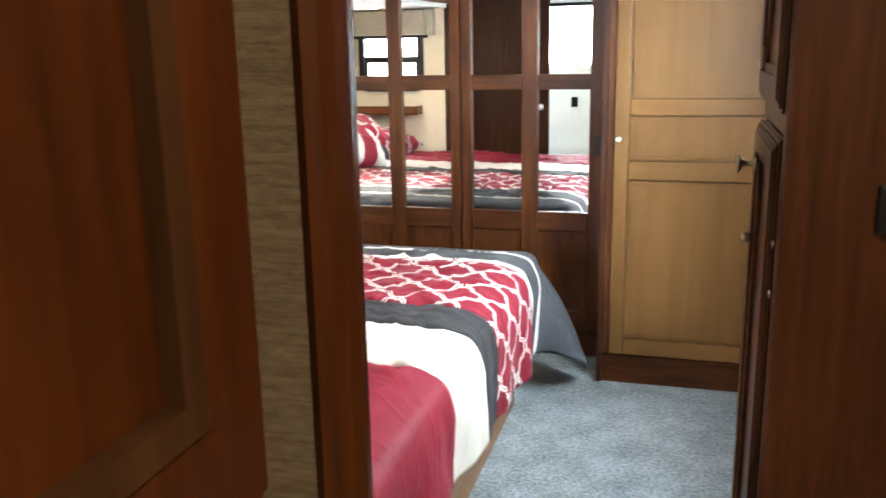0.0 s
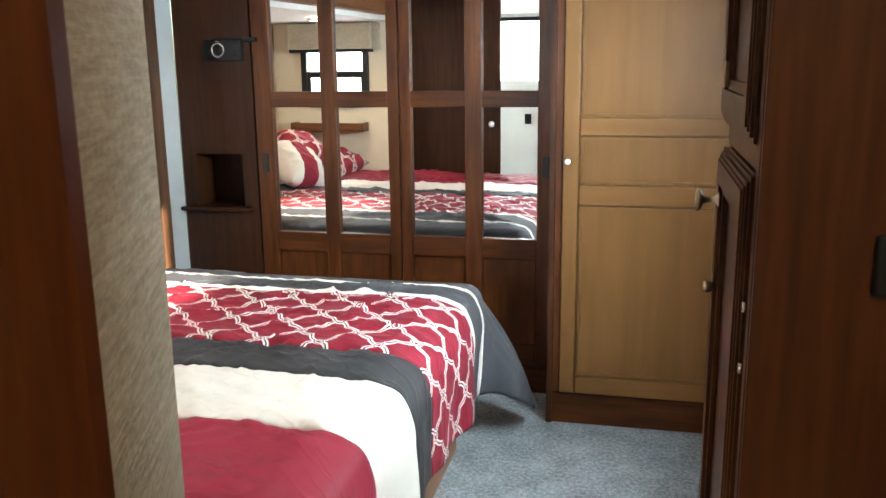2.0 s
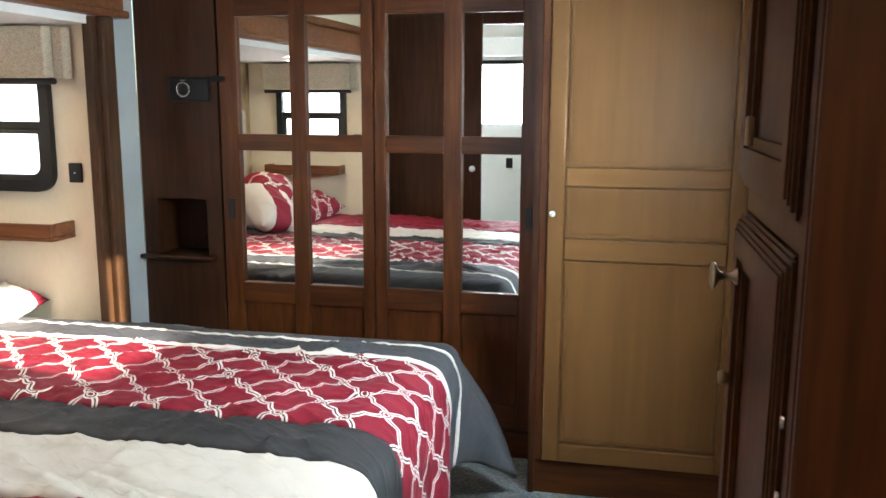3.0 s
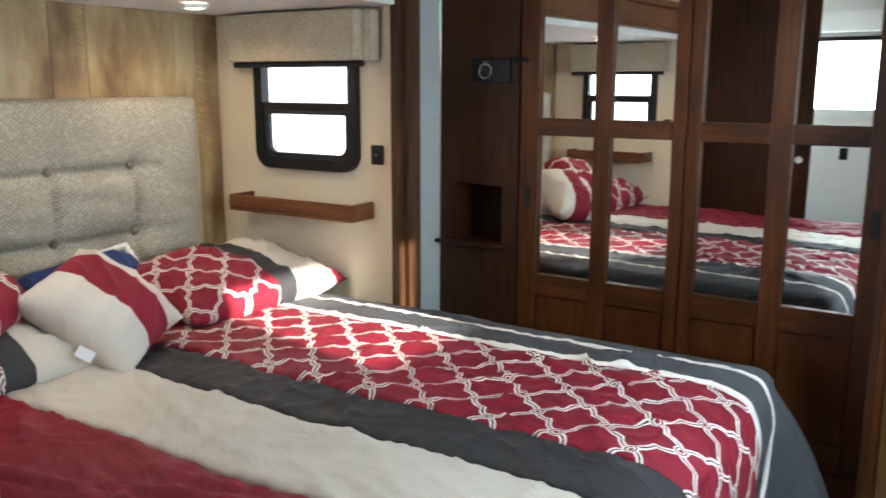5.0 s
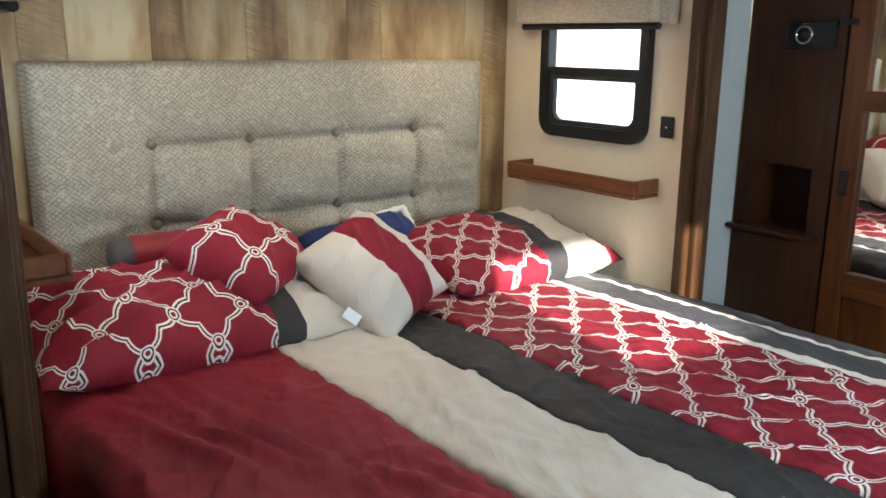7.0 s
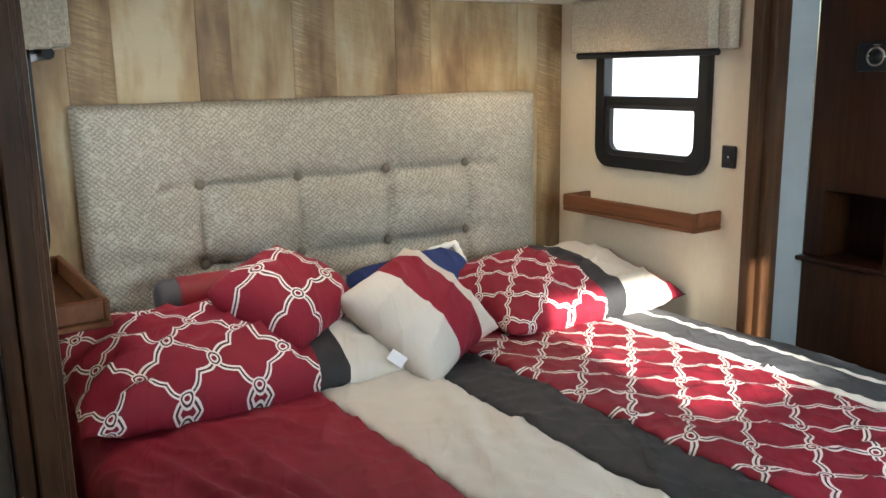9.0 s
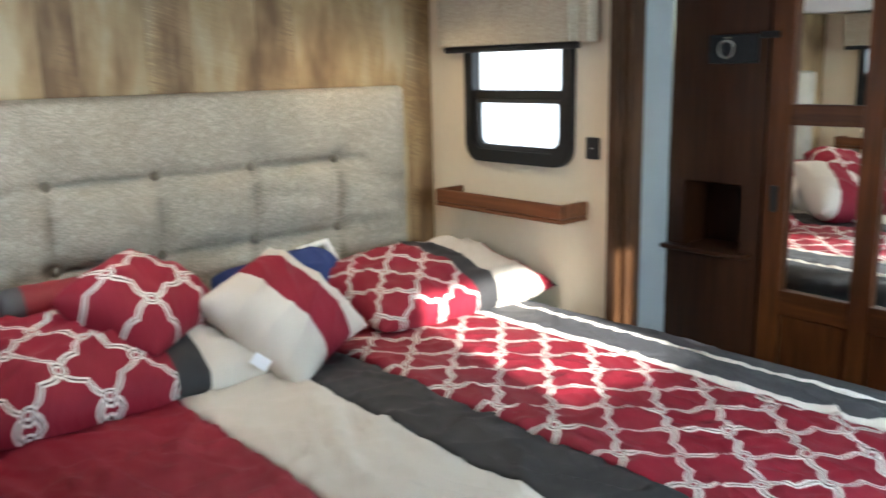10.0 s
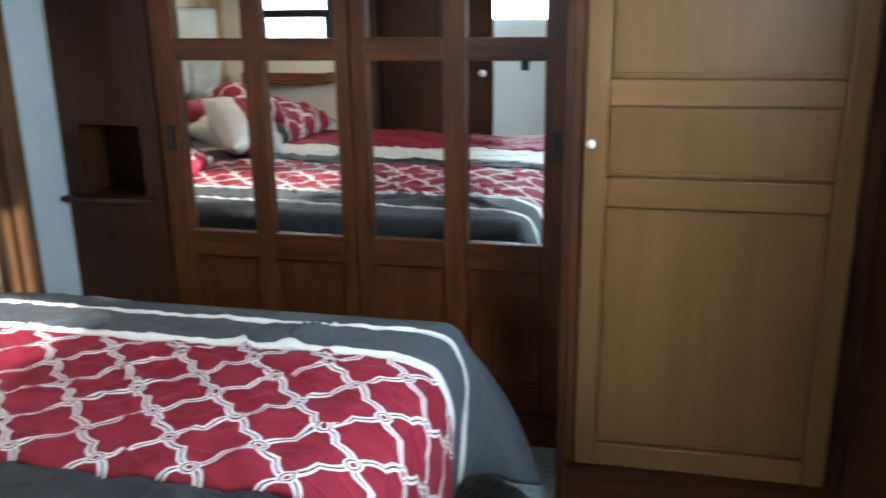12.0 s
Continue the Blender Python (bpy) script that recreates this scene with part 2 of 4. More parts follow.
def plank_mat(name, tone, sawn):
    """Weathered plank; tone sets how pale the wash is, sawn how strong the saw marks are."""
    m, nt, b = material(name, 0.6)
    c = obj_coord(nt)
    info = nt.nodes.new("ShaderNodeObjectInfo")
    off = nt.nodes.new("ShaderNodeVectorMath")
    off.operation = 'ADD'
    comb = nt.nodes.new("ShaderNodeCombineXYZ")
    nt.links.new(math_node(nt, 'MULTIPLY', info.outputs["Random"], 37.0), comb.inputs[1])
    nt.links.new(math_node(nt, 'MULTIPLY', info.outputs["Random"], 11.0), comb.inputs[2])
    nt.links.new(c, off.inputs[0])
    nt.links.new(comb.outputs[0], off.inputs[1])
    v = off.outputs[0]
    g = noise_tex(nt, v, 5, 4, (3, 3, 0.6), 0.55)
    lean = nt.nodes.new("ShaderNodeMapping")
    lean.inputs["Rotation"].default_value = (radians(18), 0, 0)
    nt.links.new(v, lean.inputs["Vector"])
    saw = noise_tex(nt, lean.outputs[0], 34, 3, (1, 0.35, 4.5), 0.7)
    patch = noise_tex(nt, v, 4.5, 3, (1, 1.4, 0.8))
    k = math_node(nt, 'ADD', tone, math_node(nt, 'ADD', math_node(nt, 'MULTIPLY', g, 0.5), math_node(nt, 'MULTIPLY', patch, 0.5)))
    col = ramp(nt, k, [(0.36, (0.15, 0.085, 0.033)), (0.46, (0.27, 0.170, 0.075)), (0.54, (0.38, 0.265, 0.125)), (0.64, (0.48, 0.385, 0.23))])
    rub = math_node(nt, 'MULTIPLY', math_node(nt, 'GREATER_THAN', math_node(nt, 'MULTIPLY', saw, patch), 0.27), sawn)
    col = mix_col(nt, rub, col, (0.14, 0.08, 0.04))
    hsv = nt.nodes.new("ShaderNodeHueSaturation")
    nt.links.new(math_node(nt, 'ADD', 0.80, math_node(nt, 'MULTIPLY', info.outputs["Random"], 0.16)), hsv.inputs["Value"])
    nt.links.new(col, hsv.inputs["Color"])
    nt.links.new(hsv.outputs[0], b.inputs["Base Color"])
    bump(nt, b, math_node(nt, 'ADD', g, saw), 0.15, 0.002)
    return m


PLANK_PALE = plank_mat("pale_plank", 0.035, 0.05)
PLANK_TAN = plank_mat("tan_plank", 0.01, 0.12)
PLANK_BROWN = plank_mat("brown_sawn_plank", -0.035, 0.40)

SLATE = (0.080, 0.083, 0.091)
GAP = (0.085, 0.036, 0.037)
RED, CREAMC, GREY, IVORY = (0.220, 0.0150, 0.029), (0.575, 0.525, 0.455), (0.040, 0.0395, 0.041), (0.76, 0.715, 0.65)


def bedding(name, bands, period=(0.164, 0.168), phase=(0.0, 0.0), line=(0.055, 0.185), ring=(0.27, 0.37, 0.47), cusp=(0.19, 0.32), turn=0.0, rough=0.62, gloss=0.16, sheen=0.0):
    """Printed sateen. bands: (v from, kind) along the cloth's second coordinate, kinds: r, c, g, w or p for the trellis print."""
    m, nt, b = material(name, rough, 0.0, gloss)
    uv = nt.nodes.new("ShaderNodeUVMap")
    uv.uv_map = "cloth"
    sep = nt.nodes.new("ShaderNodeSeparateXYZ")
    spin = nt.nodes.new("ShaderNodeMapping")
    spin.inputs["Rotation"].default_value = (0, 0, turn)
    nt.links.new(uv.outputs[0], spin.inputs["Vector"])
    nt.links.new(spin.outputs[0], sep.inputs[0])
    wob = noise_tex(nt, uv.outputs[0], 9.0, 2)
    wob = math_node(nt, 'MULTIPLY', math_node(nt, 'SUBTRACT', wob, 0.5), 0.007)
    u = math_node(nt, 'ADD', sep.outputs[0], wob)
    v = math_node(nt, 'ADD', sep.outputs[1], wob)
    a = math_node(nt, 'MULTIPLY', math_node(nt, 'ADD', u, phase[0]), 2 * math.pi / period[0])
    c = math_node(nt, 'MULTIPLY', math_node(nt, 'ADD', v, phase[1]), 2 * math.pi / period[1])
    # quatrefoil trellis: paired lines with a cusp halfway, linked by rings where they cross
    p = math_node(nt, 'MULTIPLY', math_node(nt, 'ADD', a, c), 0.5)
    q = math_node(nt, 'MULTIPLY', math_node(nt, 'SUBTRACT', a, c), 0.5)
    cp, cq = math_node(nt, 'COSINE', p), math_node(nt, 'COSINE', q)
    side = math_node(nt, 'SIGN', math_node(nt, 'MULTIPLY', cp, cq))
    far_p = math_node(nt, 'ARCSINE', math_node(nt, 'ABSOLUTE', cp))
    far_q = math_node(nt, 'ARCSINE', math_node(nt, 'ABSOLUTE', cq))

    def edge(dist, along):
        x = math_node(nt, 'SUBTRACT', 1.0, math_node(nt, 'MULTIPLY', along, 2 / math.pi))
        rise = math_node(nt, 'SINE', math_node(nt, 'MULTIPLY', math_node(nt, 'MINIMUM', math_node(nt, 'DIVIDE', x, 0.60), 1.0), math.pi / 2))
        back_x = math_node(nt, 'DIVIDE', math_node(nt, 'MAXIMUM', math_node(nt, 'SUBTRACT', x, 0.60), 0.0), 0.40)
        fall = math_node(nt, 'MULTIPLY', math_node(nt, 'MULTIPLY', back_x, back_x), cusp[1] - cusp[0])
        shift = math_node(nt, 'ADD', math_node(nt, 'SUBTRACT', cusp[0], math_node(nt, 'MULTIPLY', rise, cusp[1])), fall)
        return math_node(nt, 'ABSOLUTE', math_node(nt, 'SUBTRACT', math_node(nt, 'MULTIPLY', side, dist), shift))

    off = math_node(nt, 'MINIMUM', edge(far_p, far_q), edge(far_q, far_p))
    outer = math_node(nt, 'LESS_THAN', off, line[1])
    inner = math_node(nt, 'GREATER_THAN', off, line[0])
    rr = math_node(nt, 'SQRT', math_node(nt, 'ADD', math_node(nt, 'MULTIPLY', far_p, far_p), math_node(nt, 'MULTIPLY', far_q, far_q)))
    hub = math_node(nt, 'LESS_THAN', rr, ring[2])
    band = math_node(nt, 'GREATER_THAN', math_node(nt, 'ABSOLUTE', math_node(nt, 'SUBTRACT', rr, (ring[0] + ring[1]) / 2)), (ring[1] - ring[0]) / 2)
    core = math_node(nt, 'GREATER_THAN', rr, ring[0] - 0.11)
    white = math_node(nt, 'ADD', math_node(nt, 'MULTIPLY', math_node(nt, 'MULTIPLY', outer, inner), math_node(nt, 'SUBTRACT', 1.0, hub)),
                      math_node(nt, 'MULTIPLY', hub, math_node(nt, 'MULTIPLY', band, core)))
    dark = math_node(nt, 'MULTIPLY', math_node(nt, 'MAXIMUM', math_node(nt, 'MULTIPLY', outer, math_node(nt, 'SUBTRACT', 1.0, hub)), math_node(nt, 'MULTIPLY', hub, core)),
                     math_node(nt, 'SUBTRACT', 1.0, white))
    weave = noise_tex(nt, uv.outputs[0], 900, 2)
    blot = noise_tex(nt, uv.outputs[0], 7, 3)
    print_col = mix_col(nt, white, mix_col(nt, dark, RED, GAP), IVORY)
    kinds = {"h": SLATE, "r": RED, "c": CREAMC, "g": GREY, "w": IVORY}
    col = None
    for start, kind in bands:
        this = print_col if kind == "p" else kinds[kind]
        if col is None:
            col = this
        else:
            col = mix_col(nt, math_node(nt, 'GREATER_THAN', v, start), col, this)
    shade = math_node(nt, 'ADD', 0.86, math_node(nt, 'ADD', math_node(nt, 'MULTIPLY', weave, 0.16), math_node(nt, 'MULTIPLY', blot, 0.12)))
    hsv = nt.nodes.new("ShaderNodeHueSaturation")
    nt.links.new(shade, hsv.inputs["Value"])
    nt.links.new(col, hsv.inputs["Color"])
    nt.links.new(hsv.outputs[0], b.inputs["Base Color"])
    # soft pulled creases in the cloth
    slant = nt.nodes.new("ShaderNodeMapping")
    slant.inputs["Rotation"].default_value = (0, 0, radians(28))
    nt.links.new(uv.outputs[0], slant.inputs["Vector"])
    pull = noise_tex(nt, slant.outputs[0], 6.0, 3, (0.55, 2.4, 1.0), 0.45)
    ridge = math_node(nt, 'POWER', math_node(nt, 'SUBTRACT', 1.0, math_node(nt, 'ABSOLUTE', math_node(nt, 'MULTIPLY', math_node(nt, 'SUBTRACT', pull, 0.5), 5.0))), 5.0)
    ridge = math_node(nt, 'MAXIMUM', ridge, 0.0)
    relief = math_node(nt, 'ADD', math_node(nt, 'MULTIPLY', math_node(nt, 'ADD', weave, math_node(nt, 'MULTIPLY', outer, 0.8)), 0.06), ridge)
    bump(nt, b, relief, 0.26, 0.006)
    b.inputs["Sheen Weight"].default_value = sheen
    b.inputs["Sheen Roughness"].default_value = 0.35
    return m


COMFORTER = bedding("comforter_print", [(-9, "r"), (1.585, "c"), (1.872, "g"), (2.045, "p"), (2.555, "w"), (2.592, "h"), (2.722, "w"), (2.748, "h")], phase=(0.743, -2.25 + 0.084), line=(0.058, 0.205), rough=0.56, gloss=0.2, sheen=0.0)
SHAM_R = bedding("sham_print_a", [(-9, "p"), (0.02, "g"), (0.10, "c"), (0.30, "r"), (0.352, "g")], period=(0.155, 0.155), phase=(0.05, 0.05), line=(0.06, 0.19))
SHAM_L = bedding("sham_print_b", [(-9, "p"), (0.135, "g"), (0.215, "c")], period=(0.168, 0.168), phase=(0.02, 0.02), line=(0.06, 0.19))
DIAMOND = bedding("cushion_print", [(-9, "p")], period=(0.178, 0.178), line=(0.06, 0.19), turn=radians(45))
STRIPED = bedding("striped_print", [(-9, "c"), (-0.04, "r"), (0.07, "c")])


# ---- mesh helpers ----
def bm_box(bm, x0, x1, y0, y1, z0, z1, bevel=0.0, seg=1):
    r = bmesh.ops.create_cube(bm, size=1.0)
    vs = r["verts"]
    bmesh.ops.transform(bm, matrix=Matrix.Translation(((x0 + x1) / 2, (y0 + y1) / 2, (z0 + z1) / 2)) @ Matrix.Diagonal((x1 - x0, y1 - y0, z1 - z0, 1)), verts=vs)
    if bevel:
        es = list({e for v in vs for e in v.link_edges})
        bmesh.ops.bevel(bm, geom=es, offset=bevel, segments=seg, affect='EDGES', profile=0.5)
    return bm


def box(x0, x1, y0, y1, z0, z1, bevel=0.0, seg=1):
    return bm_box(bmesh.new(), x0, x1, y0, y1, z0, z1, bevel, seg)


def finish(bm, name, mat, smooth=False):
    me = bpy.data.meshes.new(name)
    bm.normal_update()
    bm.to_mesh(me)
    bm.free()
    if mat:
        me.materials.append(mat)
    if smooth:
        for p in me.polygons:
            p.use_smooth = True
    return me


def part(name, bm, mat, parent, label="", smooth=False):
    ob = new(name, finish(bm, name, mat, smooth))
    ob.parent = parent
    if label:
        tagged(ob, label)
    return ob


def thing(name, label, category, group="", kind=""):
    return tagged(new(name), label, category, group, kind)


def setting(name, bm, mat, label="", smooth=False):
    ob = new(name, finish(bm, name, mat, smooth))
    return tagged(ob, label, "", "", "structure")


def lathe(profile, axis_m=None, seg=24):
    """Turns (radius, height) rows about z."""
    bm = bmesh.new()
    rings = []
    for r, h in profile:
        if r < 1e-6:
            rings.append([bm.verts.new((0, 0, h))])
        else:
            rings.append([bm.verts.new((r * math.cos(2 * math.pi * i / seg), r * math.sin(2 * math.pi * i / seg), h)) for i in range(seg)])
    for a, b in zip(rings, rings[1:]):
        for i in range(seg):
            j = (i + 1) % seg
            q = [a[i % len(a)], a[j % len(a)], b[j % len(b)], b[i % len(b)]]
            q = list(dict.fromkeys(q))
            if len(q) > 2:
                bm.faces.new(q)
    bmesh.ops.recalc_face_normals(bm, faces=bm.faces)
    if axis_m is not None:
        bmesh.ops.transform(bm, matrix=axis_m, verts=bm.verts)
    return bm


def wall_with_hole(u0, u1, z0, z1, h, thick, place):
    """A slab in u and z with a rectangular hole h = (u0, u1, z0, z1) right through it; place(u, d, z) gives the point at depth d."""
    bm = bmesh.new()
    layers = []
    for d in (0.0, thick):
        outer = [bm.verts.new(place(u, d, z)) for u, z in ((u0, z0), (u1, z0), (u1, z1), (u0, z1))]
        inner = [bm.verts.new(place(u, d, z)) for u, z in ((h[0], h[2]), (h[1], h[2]), (h[1], h[3]), (h[0], h[3]))]
        layers.append((outer, inner))
        for i in range(4):
            j = (i + 1) % 4
            bm.faces.new((outer[i], outer[j], inner[j], inner[i]))
    for k in (0, 1):
        a, b = layers[0][k], layers[1][k]
        for i in range(4):
            j = (i + 1) % 4
            bm.faces.new((a[i], a[j], b[j], b[i]))
    bmesh.ops.recalc_face_normals(bm, faces=bm.faces)
    return bm


def round_rect(w0, w1, z0, z1, r_low, r_high, n=6):
    pts = []
    for cx, cz, r, a0 in ((w1 - r_low, z0 + r_low, r_low, -90), (w1 - r_high, z1 - r_high, r_high, 0), (w0 + r_high, z1 - r_high, r_high, 90), (w0 + r_low, z0 + r_low, r_low, 180)):
        for i in range(n + 1):
            a = radians(a0 + 90 * i / n)
            pts.append((cx + r * math.cos(a), cz + r * math.sin(a)))
    return pts


def ring_frame(outer, inner, d0, d1, place):
    """A frame between two outlines of as many points, from depth d0 to d1."""
    bm = bmesh.new()
    n = len(outer)
    rows = [[bm.verts.new(place(u, d, z)) for u, z in pts] for pts, d in ((outer, d0), (outer, d1), (inner, d1), (inner, d0))]
    for k in range(4):
        a, b = rows[k], rows[(k + 1) % 4]
        for i in range(n):
            j = (i + 1) % n
            bm.faces.new((a[i], a[j], b[j], b[i]))
    bmesh.ops.recalc_face_normals(bm, faces=bm.faces)
    return bm


# ---- the large structure ----
CEIL_Z, SLIDE_Z = 2.02, 1.565
XB, YN, YF, XO = -2.58, 0.997, 2.912, -1.737      # slide-out: back wall, near and far side walls, its mouth
YM, XL = 3.285, -1.80                             # wardrobe face, body side wall
W_HOLE = (-2.352, -1.912, 1.020, 1.386)

setting("floor", box(-2.7, 1.1, -1.7, 3.6, -0.08, 0.0), CARPET, "grey cut-pile carpet over the whole bedroom floor")
setting("ceiling", box(-1.86, 1.1, -1.7, 3.6, CEIL_Z, CEIL_Z + 0.06), CEIL, "white vinyl ceiling above the bedroom")
setting("ceiling_slide", box(XB - 0.1, XO + 0.02, YN - 0.1, YF + 0.1, SLIDE_Z, SLIDE_Z + 0.06), CEIL, "low white ceiling inside the bed slide-out")

far_place = lambda u, d, z: (u, YF + d, z)
near_place = lambda u, d, z: (u, YN - d, z)
setting("wall_slide_far", wall_with_hole(XB - 0.05, XO, 0.0, SLIDE_Z, W_HOLE, 0.034, far_place), CREAM, "cream wallpapered slide-out wall with a small window")
setting("wall_slide_near", wall_with_hole(XB - 0.05, XO, 0.0, SLIDE_Z, W_HOLE, 0.034, near_place), CREAM, "cream wallpapered slide-out wall with a small window")
back = setting("wall_slide_back", box(XB - 0.06, XB - 0.008, YN, YF, 0.0, SLIDE_Z), CHERRY_DARK, "wall of weathered vertical planks behind the headboard")

# body side wall each side of the slide-out and above it
setting("wall_body_far", box(XL - 0.06, XL, 2.985, YM, 0.0, CEIL_Z), PALEGREY, "narrow pale grey wall strip beside the slide-out")
setting("wall_body_near", box(XL - 0.06, XL, -1.7, 0.93, 0.0, CEIL_Z), WHITE, "white side wall beside the slide-out")
setting("wall_body_head", box(XL - 0.06, XL, 0.94, 2.985, SLIDE_Z + 0.06, CEIL_Z), CREAM, "cream wall above the slide-out mouth")

# mouth of the slide-out: upright boards and a moulded header
def upright(y0, y1):
    bm = box(XO, XO + 0.058, y0, y1, 0.0, SLIDE_Z + 0.027, 0.006, 2)
    bm_box(bm, XO - 0.001, XO + 0.034, y0 - 0.03, y1 + 0.03, 0.0, SLIDE_Z + 0.026, 0.005, 2)
    return bm


setting("trim_far", upright(YF - 0.006, 2.975), TRIM, "brown wooden upright edging the slide-out")
nt_bm = box(XO, XO + 0.058, 0.930, 0.972, 0.0, SLIDE_Z + 0.027, 0.006, 2)
bm_box(nt_bm, XO - 0.001, XO + 0.047, 0.900, 0.982, 0.0, SLIDE_Z + 0.0265, 0.004, 2)
bm_box(nt_bm, XO - 0.0015, XO + 0.036, 0.895, 0.992, 0.0, SLIDE_Z + 0.026, 0.004, 2)
setting("trim_near", nt_bm, TRIM, "brown wooden upright edging the slide-out")
hd = box(XO, XO + 0.062, 0.889, 3.035, SLIDE_Z + 0.032, SLIDE_Z + 0.15, 0.005, 1)
bm_box(hd, XO + 0.003, XO + 0.085, 0.86, 3.06, SLIDE_Z + 0.15, SLIDE_Z + 0.19, 0.010, 2)
bm_box(hd, XO + 0.003, XO + 0.075, 0.87, 3.05, SLIDE_Z + 0.028, SLIDE_Z + 0.055, 0.008, 2)
setting("trim_header", hd, TRIM_X, "moulded brown wooden header over the slide-out")

# end wall behind the wardrobe, right wall, hall and bathroom shell
setting("wall_end", box(XL - 0.06, 1.1, 3.50, 3.56, 0.0, CEIL_Z), CREAM, "cream end wall behind the wardrobe")
RW = 0.455
setting("wall_right", wall_with_hole(1.47, 3.5, 0.0, CEIL_Z, (1.80, 2.51, 1.10, 1.47), 0.05, lambda u, d, z: (RW + d, u, z)), CHERRY_DARK, "dark cherry panelled side wall with a window")
setting("wall_hall_right", box(0.78, 0.84, -1.7, 1.47, 0.0, CEIL_Z), CREAM, "cream hall wall")
setting("wall_hall_end", wall_with_hole(XL, 0.84, 0.0, CEIL_Z, (-1.726, -0.996, 1.10, 1.66), 0.06, lambda u, d, z: (u, -1.1 - d, z)), GLOSSWHITE, "glossy white bathroom wall with a window")
setting("wall_hall_left", box(-0.40, -0.365, -1.1, 0.40, 0.0, CEIL_Z), GLOSSWHITE, "white bathroom side of the hall partition")
setting("wall_hall_panel", box(-0.364, -0.299, -1.1, 0.4035, 0.0, CEIL_Z), CHERRY, "cherry panelling along the hall")
# partition towards the bathroom, with the way into it
setting("wall_bath_front", box(XL, -1.66, 0.58, 0.64, 0.0, CEIL_Z), CHERRY_DARK, "dark wood partition wall of the bathroom")
setting("wall_bath_head", box(-1.66, -0.30, 0.58, 0.64, 1.82, CEIL_Z), CHERRY_DARK, "dark wood panel above the bathroom opening")
# angled end of the partition with linen wallcovering
bm = bmesh.new()
foot = [(-0.2975, 0.405), (-0.226, 0.405), (-0.202, 0.452), (-0.287, 0.661), (-0.33, 0.661), (-0.33, 0.405)]
lo = [bm.verts.new((x, y, 0)) for x, y in foot]
hi = [bm.verts.new((x, y, CEIL_Z)) for x, y in foot]
bm.faces.new(lo), bm.faces.new(hi)
for i in range(6):
    j = (i + 1) % 6
    bm.faces.new((lo[i], lo[j], hi[j], hi[i]))
bmesh.ops.recalc_face_normals(bm, faces=bm.faces)
setting("wall_jamb", bm, LINEN, "partition end covered in oatmeal woven wallcovering")
# cherry post between the hall cabinet and the linen
bm = box(-0.2985, -0.240, 0.165, 0.328, 0.0, CEIL_Z, 0.006, 2)
bm_box(bm, -0.2985, -0.236, 0.300, 0.331, 0.0, CEIL_Z, 0.007, 3)
setting("trim_post", bm, CHERRY, "cherry post with a rounded bead")
# rounded wooden corner moulding
prof = [(-0.228, 0.4035), (-0.219, 0.398), (-0.208, 0.406), (-0.2005, 0.422), (-0.1965, 0.438), (-0.1965, 0.450), (-0.203, 0.458), (-0.22, 0.43)]
bm = bmesh.new()
lo = [bm.verts.new((x, y, 0)) for x, y in prof]
hi = [bm.verts.new((x, y, CEIL_Z)) for x, y in prof]
for i in range(len(prof)):
    j = (i + 1) % len(prof)
    bm.faces.new((lo[i], lo[j], hi[j], hi[i]))
bmesh.ops.recalc_face_normals(bm, faces=bm.faces)
setting("trim_corner", bm, CHERRY, "rounded cherry corner moulding")


# ---- windows of the slide-out ----
def slide_window(name, place, label):
    w = tagged(new(name), label, "", "", "structure")
    o = round_rect(-2.372, -1.892, 1.0, 1.392, 0.065, 0.018)
    i = round_rect(-2.332, -1.928, 1.042, 1.374, 0.045, 0.008)
    part("window_frame", ring_frame(o, i, -0.028, 0.010, place), BLACK, w, "black moulded window frame")
    o2 = round_rect(-2.332, -1.928, 1.042, 1.214, 0.045, 0.006)
    i2 = round_rect(-2.312, -1.946, 1.058, 1.200, 0.034, 0.006)
    part("lower_sash", ring_frame(o2, i2, -0.018, 0.002, place), RUBBER, w)
    a, b = place(-2.332, -0.022, 1.214), place(-1.928, 0.004, 1.242)
    part("meeting_bar", box(a[0], b[0], min(a[1], b[1]), max(a[1], b[1]), a[2], b[2], 0.004), BLACK, w)
    for z0, z1 in ((1.055, 1.208), (1.240, 1.372)):
        a, b = place(-2.330, -0.008, z0), place(-1.930, -0.004, z1)
        pane = part("pane", box(a[0], b[0], min(a[1], b[1]), max(a[1], b[1]), a[2], b[2]), GLASS, w)
        pane.visible_shadow = False
    return w


slide_window("window_1", far_place, "small black-framed window with a rounded lower edge")
slide_window("window_2", near_place, "small black-framed window with a rounded lower edge")


def pane_window(name, w_hole, place, label, frame_mat, blind=False):
    w = tagged(new(name), label, "", "", "structure")
    u0, u1, z0, z1 = w_hole
    o = [(u0 - 0.02, z0 - 0.02), (u1 + 0.02, z0 - 0.02), (u1 + 0.02, z1 + 0.02), (u0 - 0.02, z1 + 0.02)]
    i = [(u0 + 0.025, z0 + 0.025), (u1 - 0.025, z0 + 0.025), (u1 - 0.025, z1 - 0.025), (u0 + 0.025, z1 - 0.025)]
    part("window_frame", ring_frame(o, i, -0.015, 0.04, place), frame_mat, w)
    a, b = place(u0 + 0.02, 0.018, z0 + 0.02), place(u1 - 0.02, 0.022, z1 - 0.02)
    pane = part("pane", box(min(a[0], b[0]), max(a[0], b[0]), min(a[1], b[1]), max(a[1], b[1]), a[2], b[2]), GLASS, w)
    pane.visible_shadow = False
    return w


